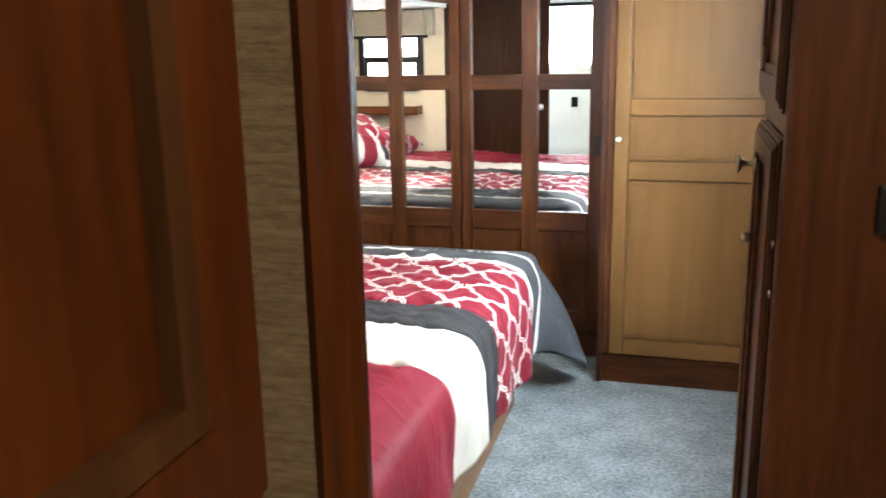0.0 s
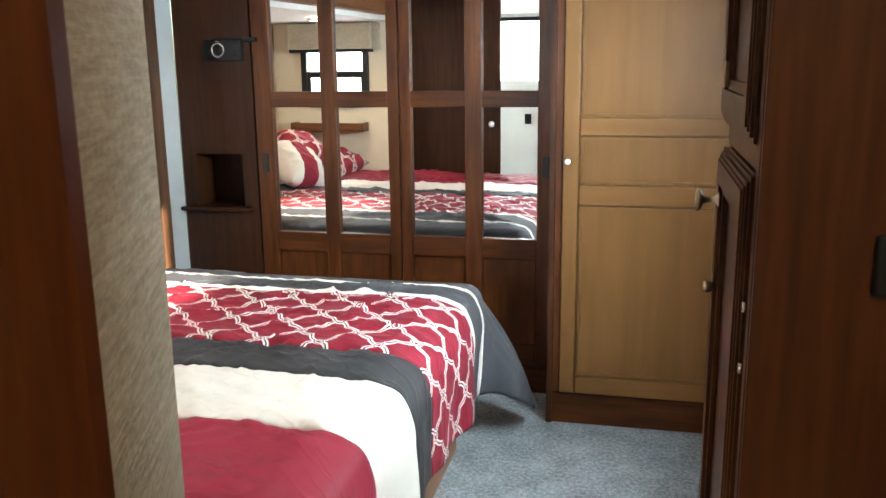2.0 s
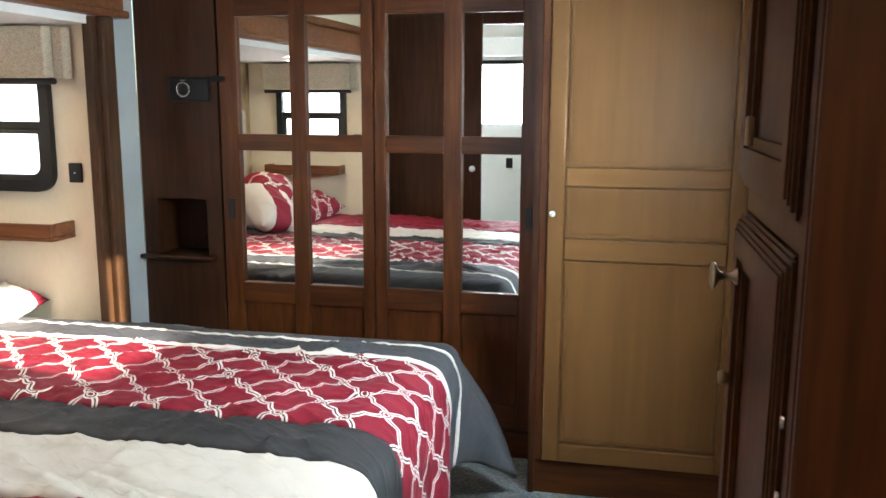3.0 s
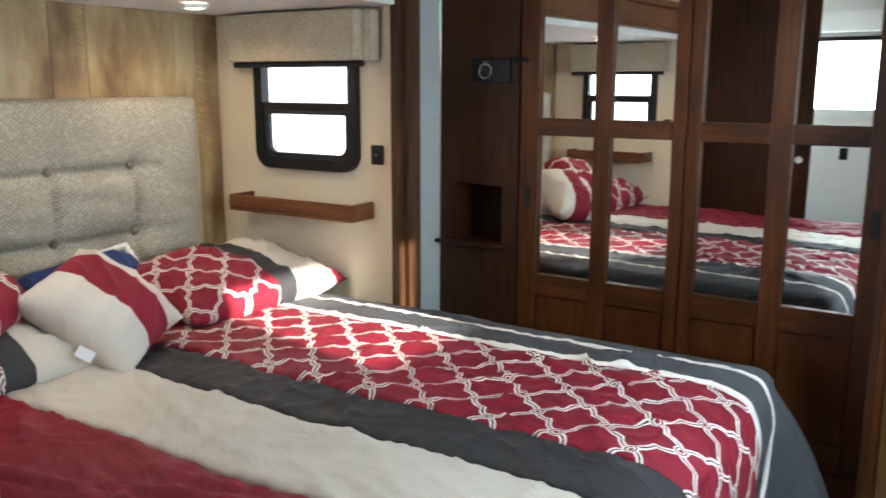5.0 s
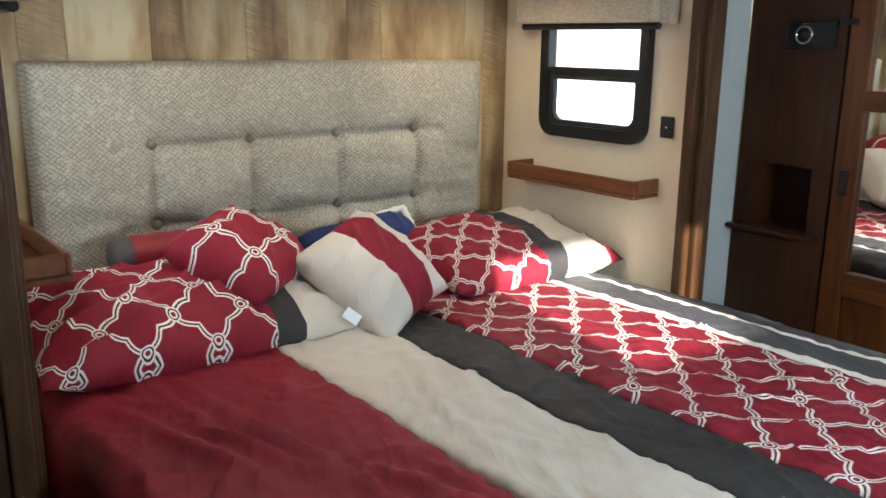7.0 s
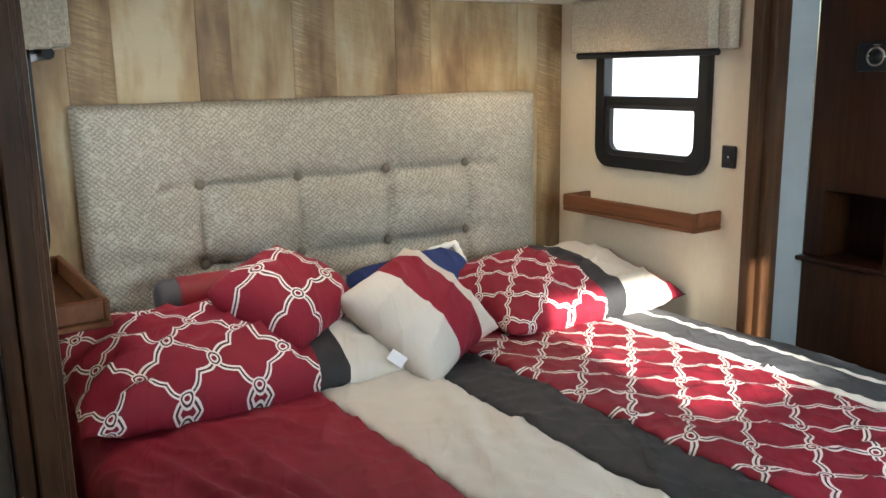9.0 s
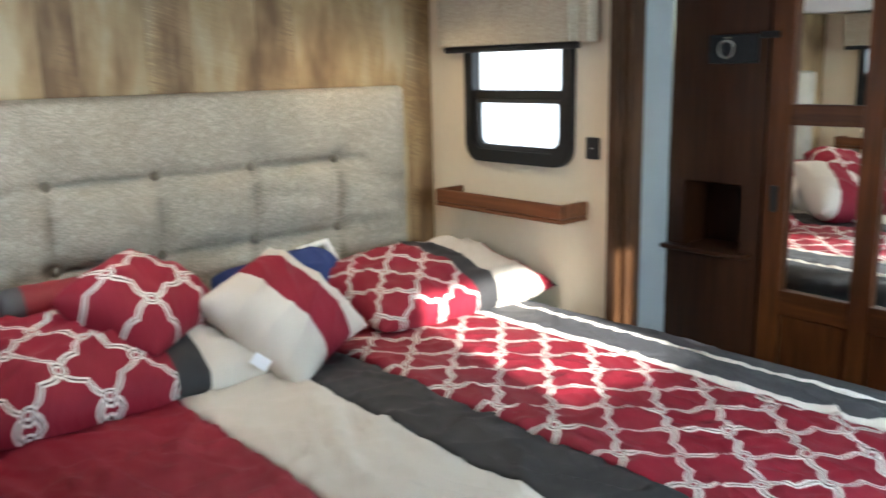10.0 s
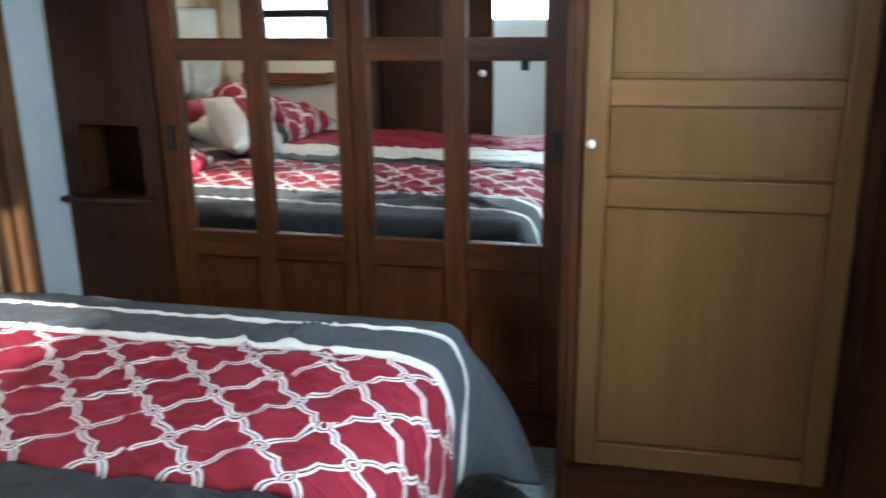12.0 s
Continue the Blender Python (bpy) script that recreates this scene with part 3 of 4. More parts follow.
window_side = pane_window("window_3", (1.80, 2.51, 1.10, 1.47), lambda u, d, z: (RW + d, u, z), "black-framed side window", BLACK)
pane_window("window_4", (-1.726, -0.996, 1.10, 1.66), lambda u, d, z: (u, -1.1 - d, z), "white-framed frosted bathroom window with a dark shade bar", WHITE)
setting("shade_bar", box(-1.75, -0.97, -1.098, -1.06, 1.635, 1.668, 0.004), BLACK, "dark shade bar above the bathroom window")
# unseen bar, added to keep the sun off the far slide-out wall
part("window_bar", box(RW + 0.004, RW + 0.034, 2.34, 2.42, 1.126, 1.444, 0.003), BLACK, window_side)
setting("frosted_pane", box(-1.79, -0.82, -1.262, -1.255, 0.95, 1.80), WHITE, "frosted white outer pane of the bathroom window")
bl = thing("window_valance", "white padded valance above the bathroom window", "valance")
part("cornice", box(-1.77, -0.945, -1.098, -1.0, 1.70, 1.86, 0.01, 2), WHITE, bl)


# ---- valances, shelves and sockets on the slide-out's side walls ----
def valance(sign, wall_y):
    v = thing("window_valance", "taupe tweed box valance above the small window", "valance", "slide-out valances")
    f = wall_y - sign * 0.092
    y0, y1 = min(f, wall_y - sign * 0.003), max(f, wall_y - sign * 0.003)
    part("fabric_box", box(-2.437, -1.843, y0, y1, 1.388, SLIDE_Z - 0.008, 0.008, 2), VALANCE, v)
    b0 = wall_y - sign * 0.07
    bm = lathe([(0.0, 0), (0.011, 0), (0.011, 0.60), (0.0, 0.60)], Matrix.Translation((-2.44, b0 + sign * 0.02, 1.378)) @ Matrix.Rotation(radians(90), 4, 'Y'), 12)
    part("shade_roller", bm, RUBBER, v, "dark rolled-up shade bar")
    w0, w1 = sorted((wall_y - sign * 0.052, wall_y - sign * 0.005))
    part("side_bracket", box(-1.842, -1.80, w0, w1, 1.385, 1.555, 0.004), VALANCE, v)
    return v


def wall_shelf(sign, wall_y, x1):
    s = thing("wall_shelf", "brown wooden ledge shelf with a raised lip below the window", "shelf", "slide-out ledges")
    f = wall_y - sign * 0.127
    y0, y1 = sorted((f, wall_y - sign * 0.002))
    part("shelf_board", box(-2.425, x1, y0, y1, 0.842, 0.856, 0.003), TRIM_X, s)
    l0, l1 = sorted((f, f + sign * 0.014))
    part("front_lip", box(-2.425, x1, l0 - 0.002, l1 - 0.002, 0.8565, 0.902, 0.004), TRIM_X, s)
    e0, e1 = sorted((f + sign * 0.014, wall_y - sign * 0.002))
    for x in (-2.425, x1 - 0.014):
        part("end_lip", box(x, x + 0.014, e0, e1, 0.8565, 0.902, 0.004), TRIM_X, s)
    return s


def socket(sign, wall_y):
    s = thing("wall_outlet", "small black charging outlet plate on the cream wall", "outlet", "slide-out outlets")
    y0, y1 = sorted((wall_y - sign * 0.010, wall_y - sign * 0.0005))
    part("plate", box(-1.843, -1.792, y0, y1, 1.034, 1.102, 0.004, 2), BLACK, s)
    f = wall_y - sign * 0.0125
    q0, q1 = sorted((f, wall_y - sign * 0.010))
    for z in (1.052, 1.076):
        part("port", box(-1.828, -1.807, q0, q1, z, z + 0.010, 0.001), RUBBER, s)
    part("indicator", box(-1.819, -1.815, q0, q1, 1.066, 1.070), PORCELAIN, s, "tiny white indicator")
    return s


for sg, wy in ((1, YF), (-1, YN)):
    valance(sg, wy)
    wall_shelf(sg, wy, -1.835 if sg > 0 else -1.905)
    socket(sg, wy)


# ---- puck lights ----
def puck(x, y, z):
    p = thing("ceiling_light", "round white puck light glowing warm on the ceiling", "ceiling light", "puck lights")
    p.location = (x, y, z)
    part("rim", lathe([(0.030, -0.012), (0.036, -0.014), (0.042, -0.010), (0.046, 0.0), (0.03, 0.0), (0.030, -0.012)]), PUCKRIM, p, "", True)
    part("lens", lathe([(0.0, -0.015), (0.018, -0.0145), (0.0295, -0.011), (0.0295, -0.004), (0.0, -0.004)]), LENS, p, "glowing frosted lens", True)


# the added fill lamps get the same fixture as the slide-out pucks
for q in PUCKS + ADDED_PUCKS:
    puck(*q)


# ---- headboard ----
def headboard():
    h = thing("headboard", "grey tweed upholstered headboard with button tufting", "headboard")
    ys, zs = (1.2, 2.724), (0.34, 1.262)
    bcols, brows = (1.516, 1.815, 2.121, 2.430), (1.033, 0.802, 0.571)
    nu, nv = 150, 92
    bm = bmesh.new()
    grid = []
    for i in range(nu + 1):
        col = []
        for j in range(nv + 1):
            y = ys[0] + (ys[1] - ys[0]) * i / nu
            z = zs[0] + (zs[1] - zs[0]) * j / nv
            edge = min(y - ys[0], ys[1] - y, z - zs[0] + 0.2, zs[1] - z)
            d = 0.070 + 0.022 * (1 - math.exp(-max(edge, 0) / 0.03)) - 0.03 * max(0, 1 - edge / 0.014) ** 2
            dip = 0.0
            for by in bcols:
                for bz in brows:
                    q = math.hypot(y - by, z - bz)
                    dip = max(dip, 0.054 * math.exp(-(q / 0.042) ** 1.1))
            # creases between the buttons
            for bz in brows:
                if bcols[0] - 0.12 < y < bcols[-1] + 0.10:
                    sag = 0.006 * math.sin((y - bcols[0]) / 0.305 * math.pi) ** 2
                    near = abs(z - bz + sag)
                    dip = max(dip, 0.042 * math.exp(-(near / 0.016) ** 1.0) * (1 if bcols[0] < y < bcols[-1] else 0.5))
            for by in bcols:
                if brows[-1] - 0.05 < z < brows[0] + 0.05:
                    dip = max(dip, 0.036 * math.exp(-(abs(y - by) / 0.014) ** 1.0) * (1 if z < brows[0] else 0.4))
            if bcols[0] < y < bcols[-1] and z < brows[0]:
                d += 0.030 * abs(math.sin((y - bcols[0]) / 0.305 * math.pi)) ** 0.7 * abs(math.sin((z - brows[0]) / 0.231 * math.pi)) ** 0.7 - 0.004
            wr = 0.006 * noise.noise(Vector((y * 6 + z * 7, z * 22, 2.0))) * (1.6 if z < brows[0] else 0.6) + 0.004 * noise.noise(Vector((y * 3, z * 3, 7.0)))
            col.append(bm.verts.new((XB + 0.002 + max(0.02, d - dip + wr), y, z)))
        grid.append(col)
    for i in range(nu):
        for j in range(nv):
            bm.faces.new((grid[i][j], grid[i + 1][j], grid[i + 1][j + 1], grid[i][j + 1]))
    # wrap the border back to the wall
    loop = [grid[i][0] for i in range(nu)] + [grid[nu][j] for j in range(nv)] + [grid[i][nv] for i in range(nu, 0, -1)] + [grid[0][j] for j in range(nv, 0, -1)]
    backs = [bm.verts.new((XB + 0.001, v.co.y, v.co.z)) for v in loop]
    for k in range(len(loop)):
        m = (k + 1) % len(loop)
        bm.faces.new((loop[m], loop[k], backs[k], backs[m]))
    bmesh.ops.recalc_face_normals(bm, faces=bm.faces)
    part("upholstery", bm, TWEED, h, "", True)
    for by in bcols:
        for bz in brows:
            bm = lathe([(0.0, 0.010), (0.008, 0.009), (0.0135, 0.004), (0.0145, 0.0), (0.012, -0.004), (0, -0.004)], Matrix.Translation((XB + 0.055, by, bz)) @ Matrix.Rotation(radians(90), 4, 'Y'), 14)
            part("button", bm, BUTTONFAB, h, "", True)
    return h


headboard()


# ---- bed ----
BED_Z, FOOT_X, BY0, BY1 = 0.585, -0.50, 1.10, 2.81
FOOT_HANG, SIDE_HANG = 0.36, 0.29          # how far the comforter reaches past the foot and the far side


def bed():
    b = thing("bed", "queen bed on a low wooden platform in the slide-out", "bed")
    part("platform", box(-2.48, -0.60, 1.25, 2.67, 0.0, 0.30, 0.006), BASEWOOD, b, "light brown wooden platform")
    part("mattress", box(-2.47, -0.56, 1.2, 2.72, 0.302, 0.535, 0.03, 3), MATTRESS, b, "white mattress")
    part("foot_board", box(-0.598, -0.515, 1.2, 2.72, 0.0, 0.30, 0.006), BASEWOOD, b)


bed()


def drape(a, b, x_edge, y_edge, sy, z, flare, r=0.055):
    """A point of the cloth that lies a beyond the foot and b beyond one side."""
    d = math.hypot(a, b)
    phi = math.atan2(b, a)
    if d < r * math.pi / 2:
        out, drop = r * math.sin(d / r), r * (1 - math.cos(d / r))
    else:
        e = d - r * math.pi / 2
        out, drop = r + e * 0.06, r + e
    out += flare * drop ** 0.5 * abs(math.sin(2 * phi)) ** 0.7
    return x_edge + out * math.cos(phi), y_edge + sy * out * math.sin(phi), z - drop


# pulled folds: place along and across the bed, slope, half length, height
CREASES = [(-1.50, 1.30, 0.35, 0.13, 0.010), (-1.30, 1.42, -0.25, 0.15, 0.008), (-1.62, 1.46, 0.55, 0.09, 0.008), (-1.05, 1.30, 0.3, 0.18, 0.008),
           (-1.15, 1.55, 0.2, 0.12, 0.006), (-1.55, 1.70, -0.4, 0.10, 0.008), (-1.20, 1.78, 0.35, 0.13, 0.007), (-0.90, 1.66, -0.3, 0.12, 0.007),
           (-1.05, 1.94, 0.4, 0.09, 0.009), (-0.72, 2.42, -0.45, 0.08, 0.009), (-0.98, 2.62, -0.35, 0.10, 0.011), (-0.70, 2.64, 0.5, 0.09, 0.012),
           (-1.25, 2.66, -0.25, 0.10, 0.008), (-1.02, 2.50, 1.1, 0.05, 0.009), (-0.88, 2.58, -1.4, 0.045, 0.010), (-0.78, 2.68, 1.6, 0.04, 0.010), (-1.42, 2.58, 1.2, 0.05, 0.007),
           (-0.66, 2.52, -1.2, 0.04, 0.009), (-1.36, 2.06, 0.9, 0.06, 0.007), (-0.84, 2.08, -0.8, 0.06, 0.008), (-1.70, 2.02, 0.5, 0.08, 0.007),
           (-1.15, 2.28, 0.6, 0.08, 0.006), (-0.62, 2.24, 0.4, 0.07, 0.008)]

# broad soft folds: the same, but wider
FOLDS = [(-1.55, 1.22, 0.25, 0.22, 0.018), (-1.25, 1.45, 0.35, 0.20, 0.014), (-1.72, 1.50, -0.5, 0.12, 0.014), (-1.20, 1.72, 0.5, 0.16, 0.013),
         (-1.55, 1.76, -0.6, 0.10, 0.012), (-0.95, 1.40, 0.6, 0.15, 0.014), (-0.82, 2.62, -0.5, 0.09, 0.012), (-1.45, 1.36, 0.15, 0.25, 0.012), (-0.98, 1.62, -0.5, 0.12, 0.010)]


def cloth_point(u, v):
    n1 = noise.noise(Vector((u * 2.3, v * 2.3, 0.3)))
    n2 = noise.noise(Vector((u * 9 + v * 4, v * 7, 4.3)))
    n3 = noise.noise(Vector((u * 6 - v * 10, v * 17 + u * 3, 9.1)))
    n4 = noise.noise(Vector((u * 30 + v * 9, v * 13, 2.1)))
    a, bb, sy = u - FOOT_X, 0.0, 1
    if v < BY0:
        bb, sy = BY0 - v, -1
    elif v > BY1:
        bb, sy = v - BY1, 1
    n5 = noise.noise(Vector((u * 3.0 + v * 7.0, v * 4.5 - u * 1.5, 6.6)))
    n6 = noise.noise(Vector((u * 11.0 - v * 5.0, v * 6.0 + u * 2.0, 1.7)))
    lift = 0.009 * n1 + 0.0025 * n2 + 0.006 * max(0, n3) + 0.009 * (1 - abs(n5)) ** 14 + 0.007 * (1 - abs(n6)) ** 12
    lift *= 1.0 - 0.55 * min(1, max(0, (v - 2.40) / 0.2))
    # seams draw the cloth in and pucker it on both sides
    for seam in (1.585, 1.872, 2.045, 2.573, 2.735):
        s = v - seam + 0.005 * n2
        lift -= 0.010 * math.exp(-(s / 0.009) ** 2)
        lift += (0.008 if seam < 2.3 else 0.006) * n4 * math.exp(-(s / 0.045) ** 2)
    lift += 0.014 * math.exp(-((v - 2.66 - 0.35 * (u + 0.82)) / 0.02) ** 2) * math.exp(-((u + 0.80) / 0.10) ** 2)
    lift += 0.012 * math.exp(-((v - 2.50 + 0.5 * (u + 0.95)) / 0.014) ** 2) * math.exp(-((u + 0.95) / 0.12) ** 2)
    lift += 0.010 * math.exp(-((v - 1.35 - 0.15 * (u + 1.6)) / 0.016) ** 2) * math.exp(-((u + 1.55) / 0.16) ** 2)
    lift += 0.008 * math.exp(-((v - 1.95 + 0.3 * (u + 1.2)) / 0.012) ** 2) * math.exp(-((u + 1.25) / 0.09) ** 2)
    for cu, cv, slope, length, high in CREASES:
        s = v - cv - slope * (u - cu)
        lift += 1.5 * high * (math.exp(-(s / 0.009) ** 2) - 0.7 * math.exp(-((s - 0.018) / 0.010) ** 2)) * math.exp(-((u - cu) / length) ** 2)
    for cu, cv, slope, length, high in FOLDS:
        s = v - cv - slope * (u - cu) + 0.02 * n1
        lift += high * (math.exp(-(s / 0.020) ** 2) - 0.6 * math.exp(-((s - 0.040) / 0.026) ** 2)) * math.exp(-((u - cu) / length) ** 2)
    top = BED_Z + lift - 0.015 * max(0, (v - 2.55) / 0.25) ** 2
    if a <= 0 and bb == 0:
        p = (u, v, top)
    elif a <= 0:
        x, y, z = drape(0, bb, u, BY0 if sy < 0 else BY1, sy, top, 0)
        p = (u, y + sy * 0.008 * math.sin(u * 16 + 2 * n1) * min(1, bb / 0.12), z)
    else:
        ripple = math.sin(v * 17 + 3 * n1)
        x, y, z = drape(a, bb, FOOT_X, min(max(v, BY0), BY1), sy, top, 0.34 if bb else 0.0)
        k = min(1, a / 0.15)
        fold = 0.0
        if bb:
            ang = math.atan2(bb, a)
            fold = (0.040 * math.sin(11 * ang + 2 * n1) + 0.020 * abs(math.sin(17 * ang + 3 * n1))) * min(1, (math.hypot(a, bb) / 0.22) ** 1.5)
        p = (x + k * (0.012 * ripple + 0.010 * n2) + fold, y + fold * 0.8, z)
    y = min(max(p[1], YN + 0.01), YF - 0.004) if p[0] < XO else p[1]
    return p[0], y, max(p[2], 0.02)


def settle(pos, flat_u, flat_v, free, rounds):
    """Lets the loose part of a cloth grid hang under its weight over the rounded foot of the bed."""
    was = pos.copy()
    hold = free[..., None].astype(float)

    def pull(a, b, length, stiff):
        d = pos[b] - pos[a]
        r = np.sqrt((d * d).sum(-1)) + 1e-9
        wa, wb = hold[a], hold[b]
        k = (stiff * (r - length) / r)[..., None] * d / np.maximum(wa + wb, 1e-6)
        pos[a] += wa * k
        pos[b] -= wb * k

    def pairs(du, dv, stiff):
        n, m = pos.shape[:2]
        for first in range(2 * du if du else 2 * dv):
            if du:
                rows = np.array([r for r in range(n - du) if r % (2 * du) == first])
                cols = np.arange(m - dv) if dv >= 0 else np.arange(-dv, m)
            else:
                rows, cols = np.arange(n), np.array([c for c in range(m - dv) if c % (2 * dv) == first])
            if len(rows) and len(cols):
                a = np.ix_(rows, cols)
                b = np.ix_(rows + du, cols + dv)
                jobs.append((a, b, np.hypot(flat_u[b] - flat_u[a], flat_v[b] - flat_v[a]), stiff))

    jobs = []
    for du, dv, stiff in ((1, 0, 1.0), (0, 1, 1.0), (1, 1, 0.5), (1, -1, 0.5), (3, 0, 0.6), (0, 3, 0.6), (6, 0, 0.5), (0, 6, 0.5), (12, 0, 0.12), (0, 12, 0.12)):
        pairs(du, dv, stiff)
    r = 0.055
    lo, hi = np.array([-9.0, BY0, -9.0]), np.array([FOOT_X, BY1, BED_Z - 0.02 - r])
    for step in range(rounds):
        move = (pos - was) * 0.93
        was = pos.copy()
        move[..., 2] -= 0.00009
        pos += hold * np.clip(move, -0.01, 0.01)
        for a, b, length, stiff in jobs:
            pull(a, b, length, stiff)
        core = np.clip(pos, lo, hi)
        out = pos - core
        dist = np.sqrt((out * out).sum(-1, keepdims=True)) + 1e-9
        shell = r + 0.002
        push = np.where(dist < shell, core + out / dist * shell, pos)
        pos = np.where(hold > 0, push, pos)
        pos[..., 2] = np.maximum(pos[..., 2], 0.02)
        inside = pos[..., 0] < XO + 0.07
        pos[..., 1] = np.where(inside, np.clip(pos[..., 1], YN + 0.01, YF - 0.012), pos[..., 1])
    return pos


def comforter():
    """Sewn strips run from the headboard over the foot of the bed."""
    c = thing("comforter", "crimson, cream and charcoal comforter with white trellis print", "comforter")
    strips = [("crimson_strip", BY0 - 0.30, 1.585, "plain crimson sateen"), ("cream_strip", 1.585, 1.872, "plain cream sateen"),
              ("charcoal_strip", 1.872, 2.045, "plain charcoal sateen"), ("print_strip", 2.045, 2.573, "white trellis printed on crimson"),
              ("border_strip", 2.573, 2.735, "charcoal border edged in white"), ("charcoal_strip", 2.735, BY1 + SIDE_HANG, "charcoal sateen with a thin white band")]
    us = np.arange(-2.44, FOOT_X + FOOT_HANG, 0.0115)
    vs, ends = [strips[0][1]], [0]
    for name, v0, v1, label in strips:
        n = max(4, int((v1 - v0) / 0.0115))
        vs += [v0 + (v1 - v0) * (k + 1) / n for k in range(n)]
        ends.append(len(vs) - 1)
    vs = np.array(vs)
    U, V = np.meshgrid(us, vs, indexing="ij")
    # the foot hem hangs lower towards the far side
    U = np.where(U > FOOT_X, FOOT_X + (U - FOOT_X) * (1 + 0.20 * (V - 2.1)), U)
    pos = np.array([[cloth_point(u, v) for u, v in zip(ru, rv)] for ru, rv in zip(U, V)])
    # only the foot end hangs loose; the rest lies on the bed
    i0 = int(np.searchsorted(us, -1.35))
    loose = ((U > FOOT_X - 0.05) | (V > BY1 - 0.04) | (V < BY0 + 0.04)) & (U > us[i0] + 0.03)
    pos[i0:] = settle(pos[i0:], U[i0:], V[i0:], loose[i0:], 160)
    for k, (name, v0, v1, label) in enumerate(strips):
        bm = bmesh.new()
        uvl = bm.loops.layers.uv.new("cloth")
        cols = range(ends[k], ends[k + 1] + 1)
        grid = [[bm.verts.new(pos[i, j]) for j in cols] for i in range(len(us))]
        for i in range(len(us) - 1):
            for j in range(len(cols) - 1):
                f = bm.faces.new((grid[i][j], grid[i + 1][j], grid[i + 1][j + 1], grid[i][j + 1]))
                f.smooth = True
                for lp, (di, dj) in zip(f.loops, ((0, 0), (1, 0), (1, 1), (0, 1))):
                    lp[uvl].uv = (U[i + di, cols[j + dj]], vs[cols[j + dj]])
        ob = part(name, bm, COMFORTER, c, label, True)
        sol = ob.modifiers.new("thickness", 'SOLIDIFY')
        sol.thickness, sol.offset = 0.010, -1


comforter()


def cushion(name, w, h, t, m, mat, label, category, puff=2.2, seed=0.0, wrinkle=0.006, pinch=0.10, rounded=0.0):
    """A filled cushion: w across u, h across v, t thick, in its own plane."""
    n = 56
    bm = bmesh.new()
    uvl = bm.loops.layers.uv.new("cloth")
    cloth = {}
    sides = []
    for s in (1, -1):
        g = []
        for i in range(n + 1):
            row = []
            for j in range(n + 1):
                a, b = 2 * i / n - 1, 2 * j / n - 1
                rim = max(abs(a), abs(b)) > 0.9999
                prof = max(0.0, (1 - abs(a) ** puff)) ** 0.55 * max(0.0, (1 - abs(b) ** puff)) ** 0.55
                # edges draw in between the corners
                x = a * w / 2 * (1 - pinch * (1 - b * b) * abs(a) ** 3) * math.sqrt(1 - rounded * b ** 4)
                y = b * h / 2 * (1 - pinch * (1 - a * a) * abs(b) ** 3) * math.sqrt(1 - rounded * a ** 4)
                nz = noise.noise(Vector((x * 7 + seed, y * 7, seed * 3 + s)))
                n2 = noise.noise(Vector((x * 17 + seed, y * 15, seed + 5 * s)))
                n3 = noise.noise(Vector((x * 9 + y * 6 + seed, y * 5 - x * 3, seed + 2 * s)))
                z = s * (t / 2 * prof + (wrinkle * nz + wrinkle * 0.8 * n2 + wrinkle * 1.1 * (1 - abs(n3)) ** 7) * min(1, prof * 2.5))
                if s < 0 and rim:
                    vert = sides[0][i][j]
                else:
                    vert = bm.verts.new((x, y, z))
                    cloth[vert] = ((a + 0.10 * a ** 9) * w / 2, (b + 0.06 * b ** 9) * h / 2)
                row.append(vert)
            g.append(row)
        sides.append(g)
    for s, g in zip((1, -1), sides):
        for i in range(n):
            for j in range(n):
                q = (g[i][j], g[i + 1][j], g[i + 1][j + 1], g[i][j + 1])
                f = bm.faces.new(q if s > 0 else q[::-1])
                f.smooth = True
                for lp in f.loops:
                    lp[uvl].uv = cloth[lp.vert]
    me = bpy.data.meshes.new(name)
    bm.to_mesh(me)
    bm.free()
    me.materials.append(mat)
    ob = new(name, me)
    ob.matrix_world = m
    return tagged(ob, label, category)


def frame_m(centre, normal, u_dir):
    n = Vector(normal).normalized()
    u = Vector(u_dir)
    u = (u - n * u.dot(n)).normalized()
    v = n.cross(u)
    m = Matrix((u, v, n)).transposed().to_4x4()
    return Matrix.Translation(centre) @ m


# u runs towards the foot of the bed, v along the headboard
cushion("pillow", 0.48, 0.72, 0.175, frame_m((-2.19, 2.545, 0.648), (0.16, 0.0, 1), (1, 0, 0)), SHAM_R,
        "crimson trellis sham with charcoal and cream bands, by the headboard", "pillow", 2.6, 1.3, 0.012, 0.06)
cushion("pillow", 0.46, 0.82, 0.205, frame_m((-2.13, 1.44, 0.658), (0.20, 0.045, 1), (1, 0.04, 0)), SHAM_L,
        "crimson trellis sham with charcoal and cream bands, lying on the comforter", "pillow", 2.4, 4.1, 0.015, 0.05)
cushion("cushion", 0.30, 0.30, 0.175, frame_m((-2.13, 1.587, 0.778), (0.41, 0.10, 0.90), (0.15, 0.115, -0.10)), DIAMOND,
        "square crimson cushion with a white trellis print, on the pillow", "cushion", 2.8, 7.7, 0.009, 0.06, 0.14)
striped = cushion("cushion", 0.35, 0.315, 0.195, frame_m((-1.99, 1.903, 0.713), (0.64, 0.04, 0.77), (0.25, 0.15, -0.17)), STRIPED,
                  "square cream cushion with a crimson stripe, propped on the pillows", "cushion", 2.6, 2.9, 0.010, 0.09, 0.02)


